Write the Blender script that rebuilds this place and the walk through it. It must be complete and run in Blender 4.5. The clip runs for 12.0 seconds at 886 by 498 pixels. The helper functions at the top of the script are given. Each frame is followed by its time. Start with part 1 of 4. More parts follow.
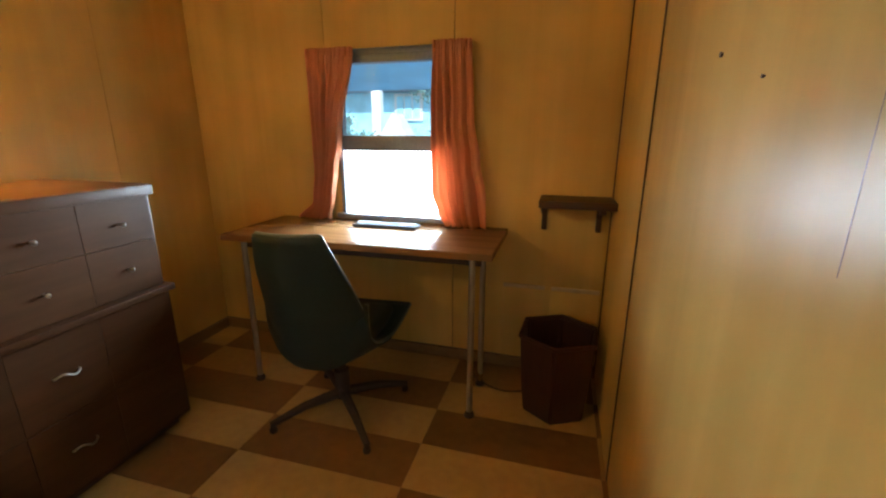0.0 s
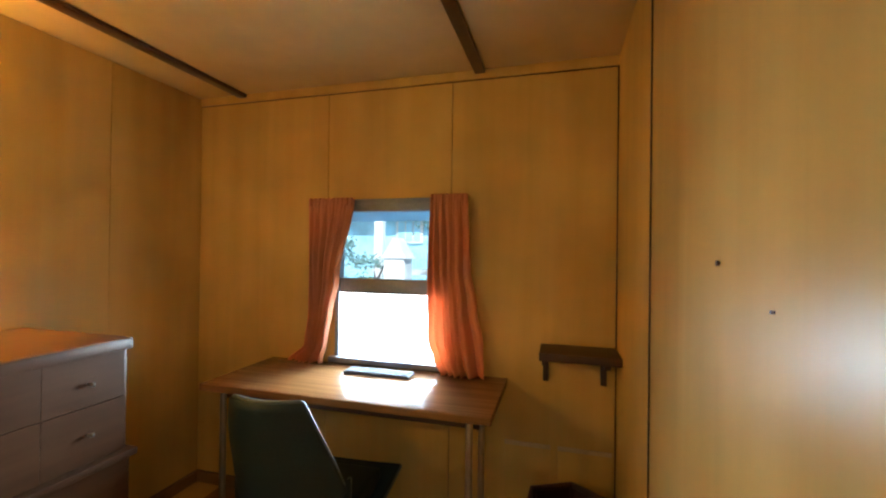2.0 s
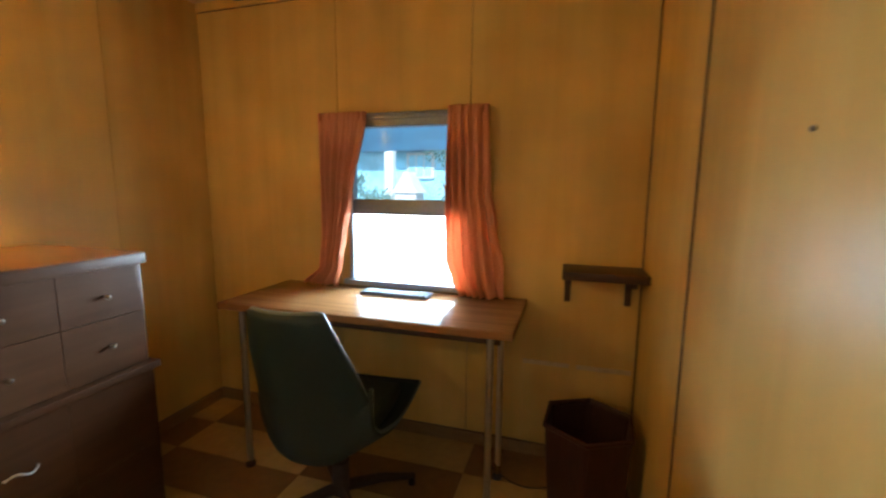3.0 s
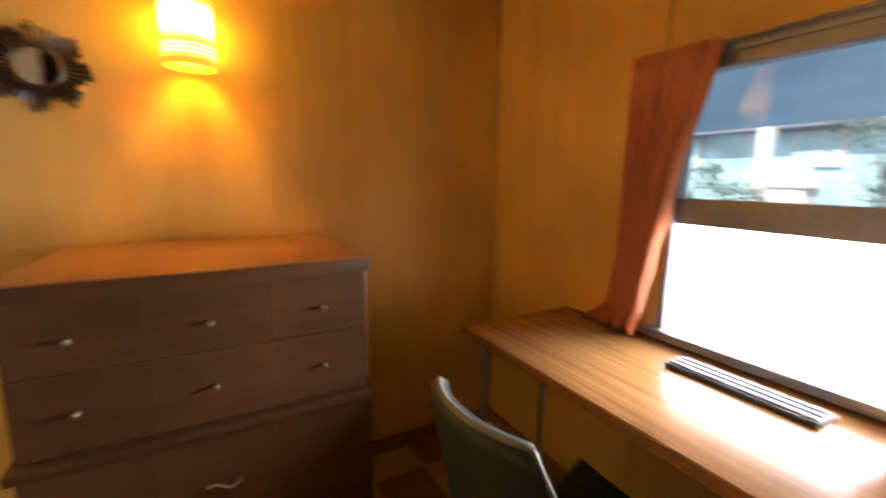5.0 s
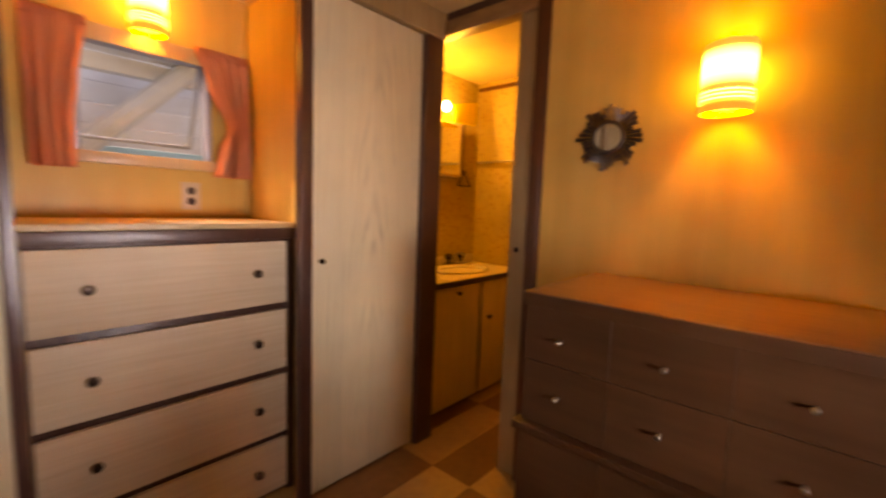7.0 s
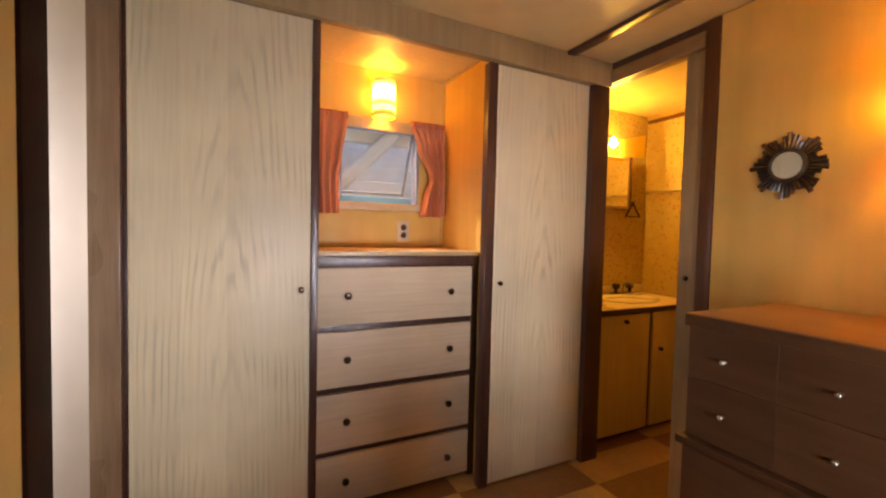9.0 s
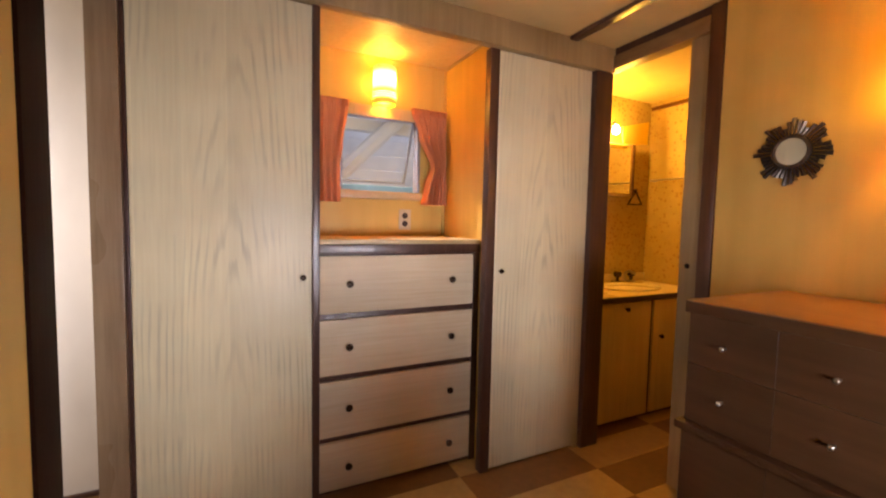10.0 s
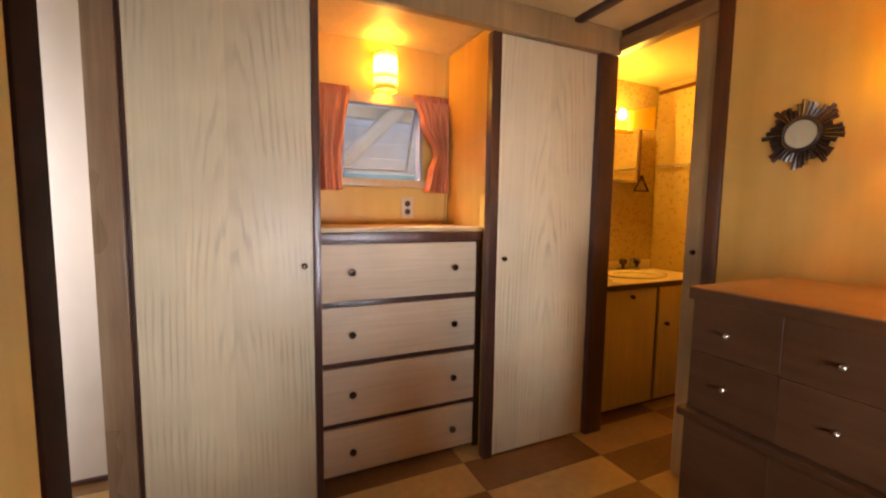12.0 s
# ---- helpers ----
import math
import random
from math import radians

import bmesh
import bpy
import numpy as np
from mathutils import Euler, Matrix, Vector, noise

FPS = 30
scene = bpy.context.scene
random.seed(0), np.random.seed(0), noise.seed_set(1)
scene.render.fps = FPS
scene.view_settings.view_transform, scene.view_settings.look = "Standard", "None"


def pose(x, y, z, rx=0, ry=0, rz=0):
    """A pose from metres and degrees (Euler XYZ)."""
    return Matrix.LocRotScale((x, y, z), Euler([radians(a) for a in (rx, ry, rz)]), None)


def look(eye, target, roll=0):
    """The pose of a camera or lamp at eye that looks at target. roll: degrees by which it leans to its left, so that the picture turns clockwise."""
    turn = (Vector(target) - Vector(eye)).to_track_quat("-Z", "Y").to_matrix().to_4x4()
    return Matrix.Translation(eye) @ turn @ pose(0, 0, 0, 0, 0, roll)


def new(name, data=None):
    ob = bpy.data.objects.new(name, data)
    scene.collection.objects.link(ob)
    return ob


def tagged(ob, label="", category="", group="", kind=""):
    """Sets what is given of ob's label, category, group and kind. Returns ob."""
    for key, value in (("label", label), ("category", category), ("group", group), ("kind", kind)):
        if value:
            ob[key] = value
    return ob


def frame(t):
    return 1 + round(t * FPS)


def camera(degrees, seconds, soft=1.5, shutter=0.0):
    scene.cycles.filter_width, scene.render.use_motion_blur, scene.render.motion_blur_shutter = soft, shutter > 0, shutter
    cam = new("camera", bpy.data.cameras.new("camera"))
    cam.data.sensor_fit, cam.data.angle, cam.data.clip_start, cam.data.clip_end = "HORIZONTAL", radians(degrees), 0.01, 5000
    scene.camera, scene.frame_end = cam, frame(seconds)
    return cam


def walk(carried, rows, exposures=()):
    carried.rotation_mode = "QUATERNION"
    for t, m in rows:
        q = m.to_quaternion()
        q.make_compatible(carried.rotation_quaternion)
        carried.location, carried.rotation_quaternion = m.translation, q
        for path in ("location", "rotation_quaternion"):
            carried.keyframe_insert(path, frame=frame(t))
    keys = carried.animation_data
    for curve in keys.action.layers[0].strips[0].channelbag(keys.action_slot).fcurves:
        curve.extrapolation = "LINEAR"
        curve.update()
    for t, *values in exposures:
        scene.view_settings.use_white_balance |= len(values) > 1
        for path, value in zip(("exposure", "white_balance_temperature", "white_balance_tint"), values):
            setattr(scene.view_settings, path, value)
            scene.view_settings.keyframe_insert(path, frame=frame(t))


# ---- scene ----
cam = camera(93.3, 12.0, soft=2.2, shutter=0.5)
PATH = [
    (0, (1.96, 0.437, 1.167), (1.443, 2.295, 0.638), 0.1),
    (0.5, (1.963, 0.448, 1.189), (1.425, 2.327, 0.764), -0.9),
    (1, (1.974, 0.486, 1.252), (1.483, 2.418, 1.091), -0.3),
    (1.5, (1.965, 0.505, 1.297), (1.5, 2.45, 1.322), 1.3),
    (2, (1.954, 0.508, 1.301), (1.418, 2.435, 1.312), 0.7),
    (2.5, (1.945, 0.517, 1.274), (1.432, 2.444, 1.122), 0.4),
    (3, (1.898, 0.578, 1.206), (1.324, 2.473, 0.927), 0.5),
    (3.2, (1.87, 0.625, 1.203), (1.006, 2.403, 0.899), -0.1),
    (4.8, (1.643, 1.207, 1.221), (0.091, 2.403, 0.822), 1.4),
    (5, (1.611, 1.238, 1.207), (-0.11, 2.2, 0.873), 0.8),
    (5.5, (1.616, 1.386, 1.229), (-0.35, 1.568, 0.911), 3.3),
    (6, (1.595, 1.427, 1.22), (-0.354, 1.074, 0.944), 2.8),
    (6.5, (1.533, 1.409, 1.224), (-0.293, 0.62, 1.024), 3.0),
    (7, (1.568, 1.447, 1.222), (0.08, 0.128, 1.017), 2.1),
    (7.5, (1.665, 1.529, 1.215), (0.565, -0.132, 1.037), 1.1),
    (7.7, (1.698, 1.564, 1.22), (0.727, -0.177, 1.054), 1.1),
    (9.3, (1.784, 1.67, 1.221), (0.906, -0.126, 1.146), 1.2),
    (9.5, (1.78, 1.671, 1.223), (0.906, -0.125, 1.126), 1.2),
    (10, (1.78, 1.67, 1.217), (0.908, -0.125, 1.087), 1.2),
    (10.5, (1.771, 1.665, 1.205), (0.901, -0.124, 0.998), 0.5),
    (11, (1.77, 1.663, 1.198), (0.914, -0.131, 0.971), 0.1),
    (11.5, (1.771, 1.661, 1.204), (0.922, -0.138, 0.998), 0.4),
    (12, (1.758, 1.669, 1.212), (0.915, -0.135, 1.028), 0.8),
]
EXPOSURE = [(0, 0.76, 5900, 3), (2.2, 0.76, 5900, 3), (3.2, 0.78, 5600, 1), (4.8, 0.74, 6700, 12), (5.5, 0.58, 11600, 54), (6.0, 0.38, 12200, 55), (6.5, 0.30, 9700, 40), (7.2, 0.20, 9100, 38), (7.7, 0.18, 8500, 34), (9.5, 0.46, 7500, 28), (12, 0.48, 7500, 28)]
walk(cam, [(t, look(e, g, r)) for t, e, g, r in PATH], EXPOSURE)

# ---- light and exposure ----

def make_world():
    w = bpy.data.worlds.new("sky")
    scene.world = w
    w.use_nodes = True
    n = w.node_tree.nodes
    sky = n.new("ShaderNodeTexSky")
    sky.sky_type, sky.sun_disc = "NISHITA", False
    sky.sun_elevation, sky.sun_rotation = radians(42), radians(205)
    w.node_tree.links.new(sky.outputs[0], n["Background"].inputs[0])
    n["Background"].inputs[1].default_value = 0.15


def lamp(name, kind, m, power, color, size=0.05, size_y=None, angle=None, spread=None):
    d = bpy.data.lights.new(name, kind)
    d.energy, d.color = power, color
    if kind == "AREA":
        d.size = size
        if size_y:
            d.shape, d.size_y = "RECTANGLE", size_y
    elif kind == "POINT":
        d.shadow_soft_size = size
    if spread:
        d.spread = spread
    if angle:
        d.angle = angle
    ob = new(name, d)
    ob.matrix_world = m
    return ob


make_world()
lamp("sun", "SUN", Matrix.Rotation(radians(25), 4, "Z") @ Matrix.Rotation(radians(48), 4, "X"), 3.8, (1, 0.95, 0.86), angle=radians(0.5))
WARM = (1.0, 0.40, 0.02)
lamp("sconce_bulb", "POINT", pose(0.095, 1.217, 1.612), 4.0, WARM, 0.009)
lamp("niche_bulb", "POINT", pose(1.096, -0.475, 1.925), 9.0, (1.0, 0.24, 0.004), 0.02)
lamp("bath_bulb", "POINT", pose(-0.50, -0.40, 1.855), 14.0, (1.0, 0.56, 0.06), 0.025)
lamp("window_daylight", "AREA", look((1.16, 2.455, 0.928), (1.22, 0.0, 0.90)), 8.4, (0.80, 0.90, 1.0), 0.557, 0.32, spread=radians(102))
# added fill lamp out of view, standing in for daylight in the hall
lamp("hall_daylight_fill", "AREA", look((3.06, 0.1, 1.2), (2.35, -0.55, 0.9)), 7.0, (0.9, 0.95, 1.0), 0.7, 0.9, spread=radians(150))


# ---- materials ----
MATS = {}


def grain(name, a, b, stretch=(6, 6, 0.5), scale=8.0, rough=0.4, bump=0.05, metal=0.0, coarse=0.35, spec=0.5, detail=6.0,
          rough_var=0.12, sheen=0.0, rand=0.0, distort=0.0):
    """Two-scale procedural surface: stretched grain plus broad stains."""
    m = bpy.data.materials.new(name)
    m.use_nodes = True
    n, l = m.node_tree.nodes, m.node_tree.links
    bs = n["Principled BSDF"]
    geo = n.new("ShaderNodeNewGeometry")
    mp = n.new("ShaderNodeMapping")
    mp.inputs["Scale"].default_value = stretch
    l.new(geo.outputs["Position"], mp.inputs["Vector"])
    fine = n.new("ShaderNodeTexNoise")
    fine.inputs["Scale"].default_value, fine.inputs["Detail"].default_value = scale, detail
    fine.inputs["Distortion"].default_value = distort
    l.new(mp.outputs[0], fine.inputs["Vector"])
    broad = n.new("ShaderNodeTexNoise")
    broad.inputs["Scale"].default_value, broad.inputs["Detail"].default_value = 1.7, 3.0
    l.new(geo.outputs["Position"], broad.inputs["Vector"])
    ramp = n.new("ShaderNodeMapRange")
    ramp.inputs["From Min"].default_value, ramp.inputs["From Max"].default_value = 0.3, 0.7
    l.new(fine.outputs[0], ramp.inputs["Value"])
    mix = n.new("ShaderNodeMixRGB")
    mix.inputs[1].default_value, mix.inputs[2].default_value = (*a, 1), (*b, 1)
    l.new(ramp.outputs[0], mix.inputs[0])
    stain = n.new("ShaderNodeMapRange")
    stain.inputs["From Min"].default_value, stain.inputs["From Max"].default_value = 0.3, 0.7
    stain.inputs["To Min"].default_value, stain.inputs["To Max"].default_value = 1.0 - coarse, 1.0 + coarse * 0.4
    l.new(broad.outputs[0], stain.inputs["Value"])
    mul = n.new("ShaderNodeMixRGB")
    mul.blend_type = "MULTIPLY"
    mul.inputs[0].default_value = 1.0
    l.new(mix.outputs[0], mul.inputs[1])
    l.new(stain.outputs[0], mul.inputs[2])
    out = mul.outputs[0]
    if rand:
        oi = n.new("ShaderNodeObjectInfo")
        rr = n.new("ShaderNodeMapRange")
        rr.inputs["To Min"].default_value, rr.inputs["To Max"].default_value = 1 - rand, 1 + rand
        l.new(oi.outputs["Random"], rr.inputs["Value"])
        m2 = n.new("ShaderNodeMixRGB")
        m2.blend_type = "MULTIPLY"
        m2.inputs[0].default_value = 1.0
        l.new(out, m2.inputs[1])
        l.new(rr.outputs[0], m2.inputs[2])
        out = m2.outputs[0]
    l.new(out, bs.inputs["Base Color"])
    ro = n.new("ShaderNodeMapRange")
    ro.inputs["To Min"].default_value, ro.inputs["To Max"].default_value = max(0.02, rough - rough_var), min(1, rough + rough_var)
    l.new(broad.outputs[0], ro.inputs["Value"])
    l.new(ro.outputs[0], bs.inputs["Roughness"])
    bs.inputs["Metallic"].default_value = metal
    bs.inputs["Specular IOR Level"].default_value = spec
    if sheen:
        bs.inputs["Sheen Weight"].default_value = sheen
    if bump:
        bp = n.new("ShaderNodeBump")
        bp.inputs["Strength"].default_value, bp.inputs["Distance"].default_value = bump, 0.01
        l.new(fine.outputs[0], bp.inputs["Height"])
        l.new(bp.outputs[0], bs.inputs["Normal"])
    MATS[name] = m
    return m


def cathedral(name, a, b, rough=0.35):
    """Printed oak grain: vertical rings bent into cathedrals."""
    m = grain(name, a, b, (30, 30, 1.0), 5.0, rough, 0.03, coarse=0.18)
    n, l = m.node_tree.nodes, m.node_tree.links
    bs = n["Principled BSDF"]
    old = bs.inputs["Base Color"].links[0].from_socket
    tc = n.new("ShaderNodeTexCoord")
    mp = n.new("ShaderNodeMapping")
    mp.inputs["Scale"].default_value = (1.9, 1.0, 0.16)
    l.new(tc.outputs["Object"], mp.inputs["Vector"])
    wv = n.new("ShaderNodeTexWave")
    wv.wave_type, wv.rings_direction = "RINGS", "SPHERICAL"
    wv.inputs["Scale"].default_value, wv.inputs["Distortion"].default_value = 8.0, 6.0
    wv.inputs["Detail"].default_value, wv.inputs["Detail Scale"].default_value = 3.0, 1.4
    mp.inputs["Location"].default_value = (0.03, 0.0, -0.02)
    l.new(mp.outputs[0], wv.inputs["Vector"])
    rg = n.new("ShaderNodeMapRange")
    rg.inputs["From Min"].default_value, rg.inputs["From Max"].default_value = 0.55, 1.0
    rg.inputs["To Min"].default_value, rg.inputs["To Max"].default_value = 1.0, 0.72
    l.new(wv.outputs["Fac"], rg.inputs["Value"])
    patch = n.new("ShaderNodeTexNoise")
    patch.inputs["Scale"].default_value = 3.2
    l.new(tc.outputs["Object"], patch.inputs["Vector"])
    keep = n.new("ShaderNodeMapRange")
    keep.inputs["From Min"].default_value, keep.inputs["From Max"].default_value = 0.47, 0.66
    keep.inputs["To Min"].default_value = 0.08
    l.new(patch.outputs[0], keep.inputs["Value"])
    mul = n.new("ShaderNodeMixRGB")
    mul.blend_type = "MULTIPLY"
    mul.inputs[0].default_value = 1.0
    l.new(old, mul.inputs[1])
    l.new(rg.outputs[0], mul.inputs[2])
    l.new(keep.outputs[0], mul.inputs[0])
    # printed boards, each a shade of its own, with a thin pale joint
    sep = n.new("ShaderNodeSeparateXYZ")
    l.new(tc.outputs["Object"], sep.inputs[0])
    wide = n.new("ShaderNodeMath")
    wide.operation, wide.inputs[1].default_value = "MULTIPLY", 7.3
    l.new(sep.outputs[0], wide.inputs[0])
    board = n.new("ShaderNodeMath")
    board.operation = "FLOOR"
    l.new(wide.outputs[0], board.inputs[0])
    shade = n.new("ShaderNodeTexWhiteNoise")
    shade.noise_dimensions = "1D"
    l.new(board.outputs[0], shade.inputs["W"])
    tone = n.new("ShaderNodeMapRange")
    tone.inputs["To Min"].default_value, tone.inputs["To Max"].default_value = 0.90, 1.04
    l.new(shade.outputs["Value"], tone.inputs["Value"])
    edge = n.new("ShaderNodeMath")
    edge.operation = "FRACT"
    l.new(wide.outputs[0], edge.inputs[0])
    joint = n.new("ShaderNodeMapRange")
    joint.inputs["From Min"].default_value, joint.inputs["From Max"].default_value = 0.0, 0.03
    joint.inputs["To Min"].default_value, joint.inputs["To Max"].default_value = 1.06, 1.0
    l.new(edge.outputs[0], joint.inputs["Value"])
    both = n.new("ShaderNodeMath")
    both.operation = "MULTIPLY"
    l.new(tone.outputs[0], both.inputs[0])
    l.new(joint.outputs[0], both.inputs[1])
    toned = n.new("ShaderNodeMixRGB")
    toned.blend_type = "MULTIPLY"
    toned.inputs[0].default_value = 1.0
    l.new(mul.outputs[0], toned.inputs[1])
    l.new(both.outputs[0], toned.inputs[2])
    l.new(toned.outputs[0], bs.inputs["Base Color"])
    return m


def glowing(name, color, strength, base=(0.9, 0.7, 0.4)):
    m = bpy.data.materials.new(name)
    m.use_nodes = True
    bs = m.node_tree.nodes["Principled BSDF"]
    bs.inputs["Base Color"].default_value = (*base, 1)
    bs.inputs["Emission Color"].default_value = (*color, 1)
    bs.inputs["Emission Strength"].default_value = strength
    bs.inputs["Roughness"].default_value = 0.3
    return m


def clear_glass(name, tint=(0.93, 0.97, 1.0), rough=0.0):
    m = bpy.data.materials.new(name)
    m.use_nodes = True
    bs = m.node_tree.nodes["Principled BSDF"]
    bs.inputs["Base Color"].default_value = (*tint, 1)
    bs.inputs["Transmission Weight"].default_value = 1.0
    bs.inputs["Roughness"].default_value = rough
    bs.inputs["IOR"].default_value = 1.45
    return m


def cloth(name, a, b):
    m = grain(name, a, b, (40, 40, 40), 12.0, 0.9, 0.15, coarse=0.15, spec=0.1)
    n, l = m.node_tree.nodes, m.node_tree.links
    bs = n["Principled BSDF"]
    tr = n.new("ShaderNodeBsdfTranslucent")
    l.new(bs.inputs["Base Color"].links[0].from_socket, tr.inputs["Color"])
    mx = n.new("ShaderNodeMixShader")
    mx.inputs[0].default_value = 0.32
    l.new(bs.outputs[0], mx.inputs[1])
    l.new(tr.outputs[0], mx.inputs[2])
    l.new(mx.outputs[0], n["Material Output"].inputs["Surface"])
    return m


def dotted(name, base, dot):
    """Wallpaper with small printed blossoms."""
    m = grain(name, base, tuple(c * 0.9 for c in base), (3, 3, 3), 6.0, 0.55, 0.03, coarse=0.15)
    n, l = m.node_tree.nodes, m.node_tree.links
    bs = n["Principled BSDF"]
    old = bs.inputs["Base Color"].links[0].from_socket
    geo = n.new("ShaderNodeNewGeometry")
    vo = n.new("ShaderNodeTexVoronoi")
    vo.inputs["Scale"].default_value, vo.inputs["Randomness"].default_value = 34.0, 0.8
    l.new(geo.outputs["Position"], vo.inputs["Vector"])
    rg = n.new("ShaderNodeMapRange")
    rg.inputs["From Min"].default_value, rg.inputs["From Max"].default_value = 0.22, 0.34
    rg.inputs["To Min"].default_value, rg.inputs["To Max"].default_value = 0.8, 0.0
    l.new(vo.outputs["Distance"], rg.inputs["Value"])
    mx = n.new("ShaderNodeMixRGB")
    mx.inputs[2].default_value = (*dot, 1)
    l.new(rg.outputs[0], mx.inputs[0])
    l.new(old, mx.inputs[1])
    l.new(mx.outputs[0], bs.inputs["Base Color"])
    return m


PANEL = grain("birch_panel", (0.77, 0.52, 0.16), (0.67, 0.435, 0.12), (3.2, 3.2, 0.18), 3.0, 0.34, 0.06, spec=0.10, coarse=0.26, rough_var=0.14, rand=0.07, distort=0.35, detail=8.0)
CEIL = grain("painted_ceiling", (0.71, 0.54, 0.27), (0.65, 0.49, 0.24), (2, 2, 2), 4.0, 0.5, 0.02, coarse=0.12)
DOORWOOD = cathedral("pale_oak_print", (0.79, 0.715, 0.50), (0.74, 0.655, 0.44), 0.42)
DRAWERWOOD = grain("pale_drawer_wood", (0.72, 0.60, 0.43), (0.64, 0.51, 0.35), (0.6, 8, 14), 5.0, 0.5, 0.02, spec=0.3, coarse=0.18, rand=0.06)
DARK = grain("dark_stained_trim", (0.055, 0.024, 0.018), (0.09, 0.04, 0.028), (14, 14, 0.8), 5.0, 0.32, 0.05, coarse=0.25)
BASEB = grain("brown_baseboard", (0.30, 0.175, 0.07), (0.235, 0.13, 0.05), (3, 3, 9), 5.0, 0.4, 0.03, coarse=0.25)
REDTRIM = grain("reddish_trim", (0.12, 0.04, 0.013), (0.08, 0.026, 0.009), (14, 14, 0.8), 5.0, 0.32, 0.05, coarse=0.25)
JAMB = grain("black_brown_jamb", (0.018, 0.006, 0.003), (0.024, 0.008, 0.004), (14, 14, 0.8), 5.0, 0.55, 0.05, coarse=0.25, spec=0.05)
BROWNPOST = grain("brown_varnished_post", (0.34, 0.235, 0.145), (0.25, 0.165, 0.095), (14, 14, 0.8), 5.0, 0.28, 0.05, coarse=0.25)
HALLPAINT = grain("pale_hall_paint", (0.80, 0.76, 0.68), (0.74, 0.70, 0.62), (2, 2, 1), 4.0, 0.5, 0.02, coarse=0.1)
CREAM = grain("cream_painted_wood", (0.60, 0.47, 0.27), (0.54, 0.41, 0.22), (8, 8, 0.6), 5.0, 0.4, 0.02, coarse=0.15)
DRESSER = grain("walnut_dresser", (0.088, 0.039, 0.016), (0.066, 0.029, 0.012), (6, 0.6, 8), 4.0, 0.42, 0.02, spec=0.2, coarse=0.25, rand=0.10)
# the top's base colour is about four times lighter than the body's
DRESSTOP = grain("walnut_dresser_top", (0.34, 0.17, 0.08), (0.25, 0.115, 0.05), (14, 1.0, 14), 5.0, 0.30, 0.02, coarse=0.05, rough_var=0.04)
DESKTOP = grain("desk_laminate", (0.34, 0.18, 0.07), (0.22, 0.105, 0.04), (0.5, 16, 16), 5.0, 0.2, 0.02, spec=0.12, coarse=0.2, rough_var=0.06)
CURTAIN = cloth("orange_weave", (0.88, 0.42, 0.25), (0.78, 0.34, 0.18))
VINYL = grain("dark_green_vinyl", (0.028, 0.044, 0.044), (0.020, 0.032, 0.032), (20, 20, 20), 10.0, 0.48, 0.08, spec=0.3, coarse=0.2)
PIPING = grain("pale_piping", (0.17, 0.20, 0.18), (0.13, 0.155, 0.14), (20, 20, 20), 8.0, 0.4, 0.03)
CHROME = grain("brushed_chrome", (0.62, 0.58, 0.52), (0.5, 0.47, 0.43), (20, 20, 3), 8.0, 0.3, 0.02, metal=1.0, coarse=0.1)
ALU = grain("aluminium_frame", (0.30, 0.33, 0.40), (0.24, 0.27, 0.33), (12, 12, 12), 6.0, 0.38, 0.03, metal=0.25, coarse=0.15)
VENTGREY = grain("grey_painted_metal", (0.085, 0.10, 0.13), (0.065, 0.078, 0.105), (12, 12, 12), 6.0, 0.55, 0.03, metal=0.2)
EDGEWOOD = grain("tan_door_edge", (0.40, 0.28, 0.14), (0.33, 0.225, 0.105), (10, 10, 0.6), 5.0, 0.4, 0.02)
KNOB = grain("dark_bronze", (0.10, 0.065, 0.05), (0.07, 0.045, 0.035), (20, 20, 20), 8.0, 0.25, 0.02, metal=0.8)
RUBBER = grain("rubber", (0.05, 0.03, 0.025), (0.035, 0.02, 0.018), (20, 20, 20), 8.0, 0.6, 0.05)
BIN = grain("brown_plastic", (0.05, 0.013, 0.012), (0.035, 0.009, 0.009), (10, 10, 3), 6.0, 0.5, 0.05)
SHELFWOOD = grain("dark_shelf_wood", (0.075, 0.035, 0.018), (0.05, 0.022, 0.012), (1, 14, 14), 5.0, 0.45, 0.05)
TILE_A = grain("tan_tile", (0.54, 0.35, 0.13), (0.46, 0.29, 0.105), (5, 5, 5), 5.0, 0.34, 0.03, coarse=0.25, rand=0.10)
TILE_B = grain("brown_tile", (0.26, 0.13, 0.045), (0.21, 0.105, 0.037), (5, 5, 5), 5.0, 0.34, 0.03, coarse=0.25, rand=0.10)
GROUT = grain("tile_bed", (0.16, 0.09, 0.045), (0.12, 0.07, 0.035), (8, 8, 8), 8.0, 0.8, 0.1)
PAPER = dotted("flowered_wallpaper", (0.48, 0.365, 0.15), (0.30, 0.16, 0.045))
COUNTER = grain("cream_laminate", (0.72, 0.60, 0.38), (0.66, 0.54, 0.33), (6, 6, 6), 6.0, 0.28, 0.02, coarse=0.12)
VANITY = grain("yellowed_vanity_wood", (0.76, 0.60, 0.30), (0.68, 0.53, 0.25), (9, 9, 0.6), 5.0, 0.4, 0.03, coarse=0.2)
PORCELAIN = grain("porcelain", (0.78, 0.70, 0.52), (0.74, 0.66, 0.48), (4, 4, 4), 4.0, 0.15, 0.0, coarse=0.05)
MIRROR = grain("silvered_mirror", (0.9, 0.9, 0.88), (0.88, 0.88, 0.86), (2, 2, 2), 2.0, 0.04, 0.0, metal=1.0, coarse=0.02, rough_var=0.02)
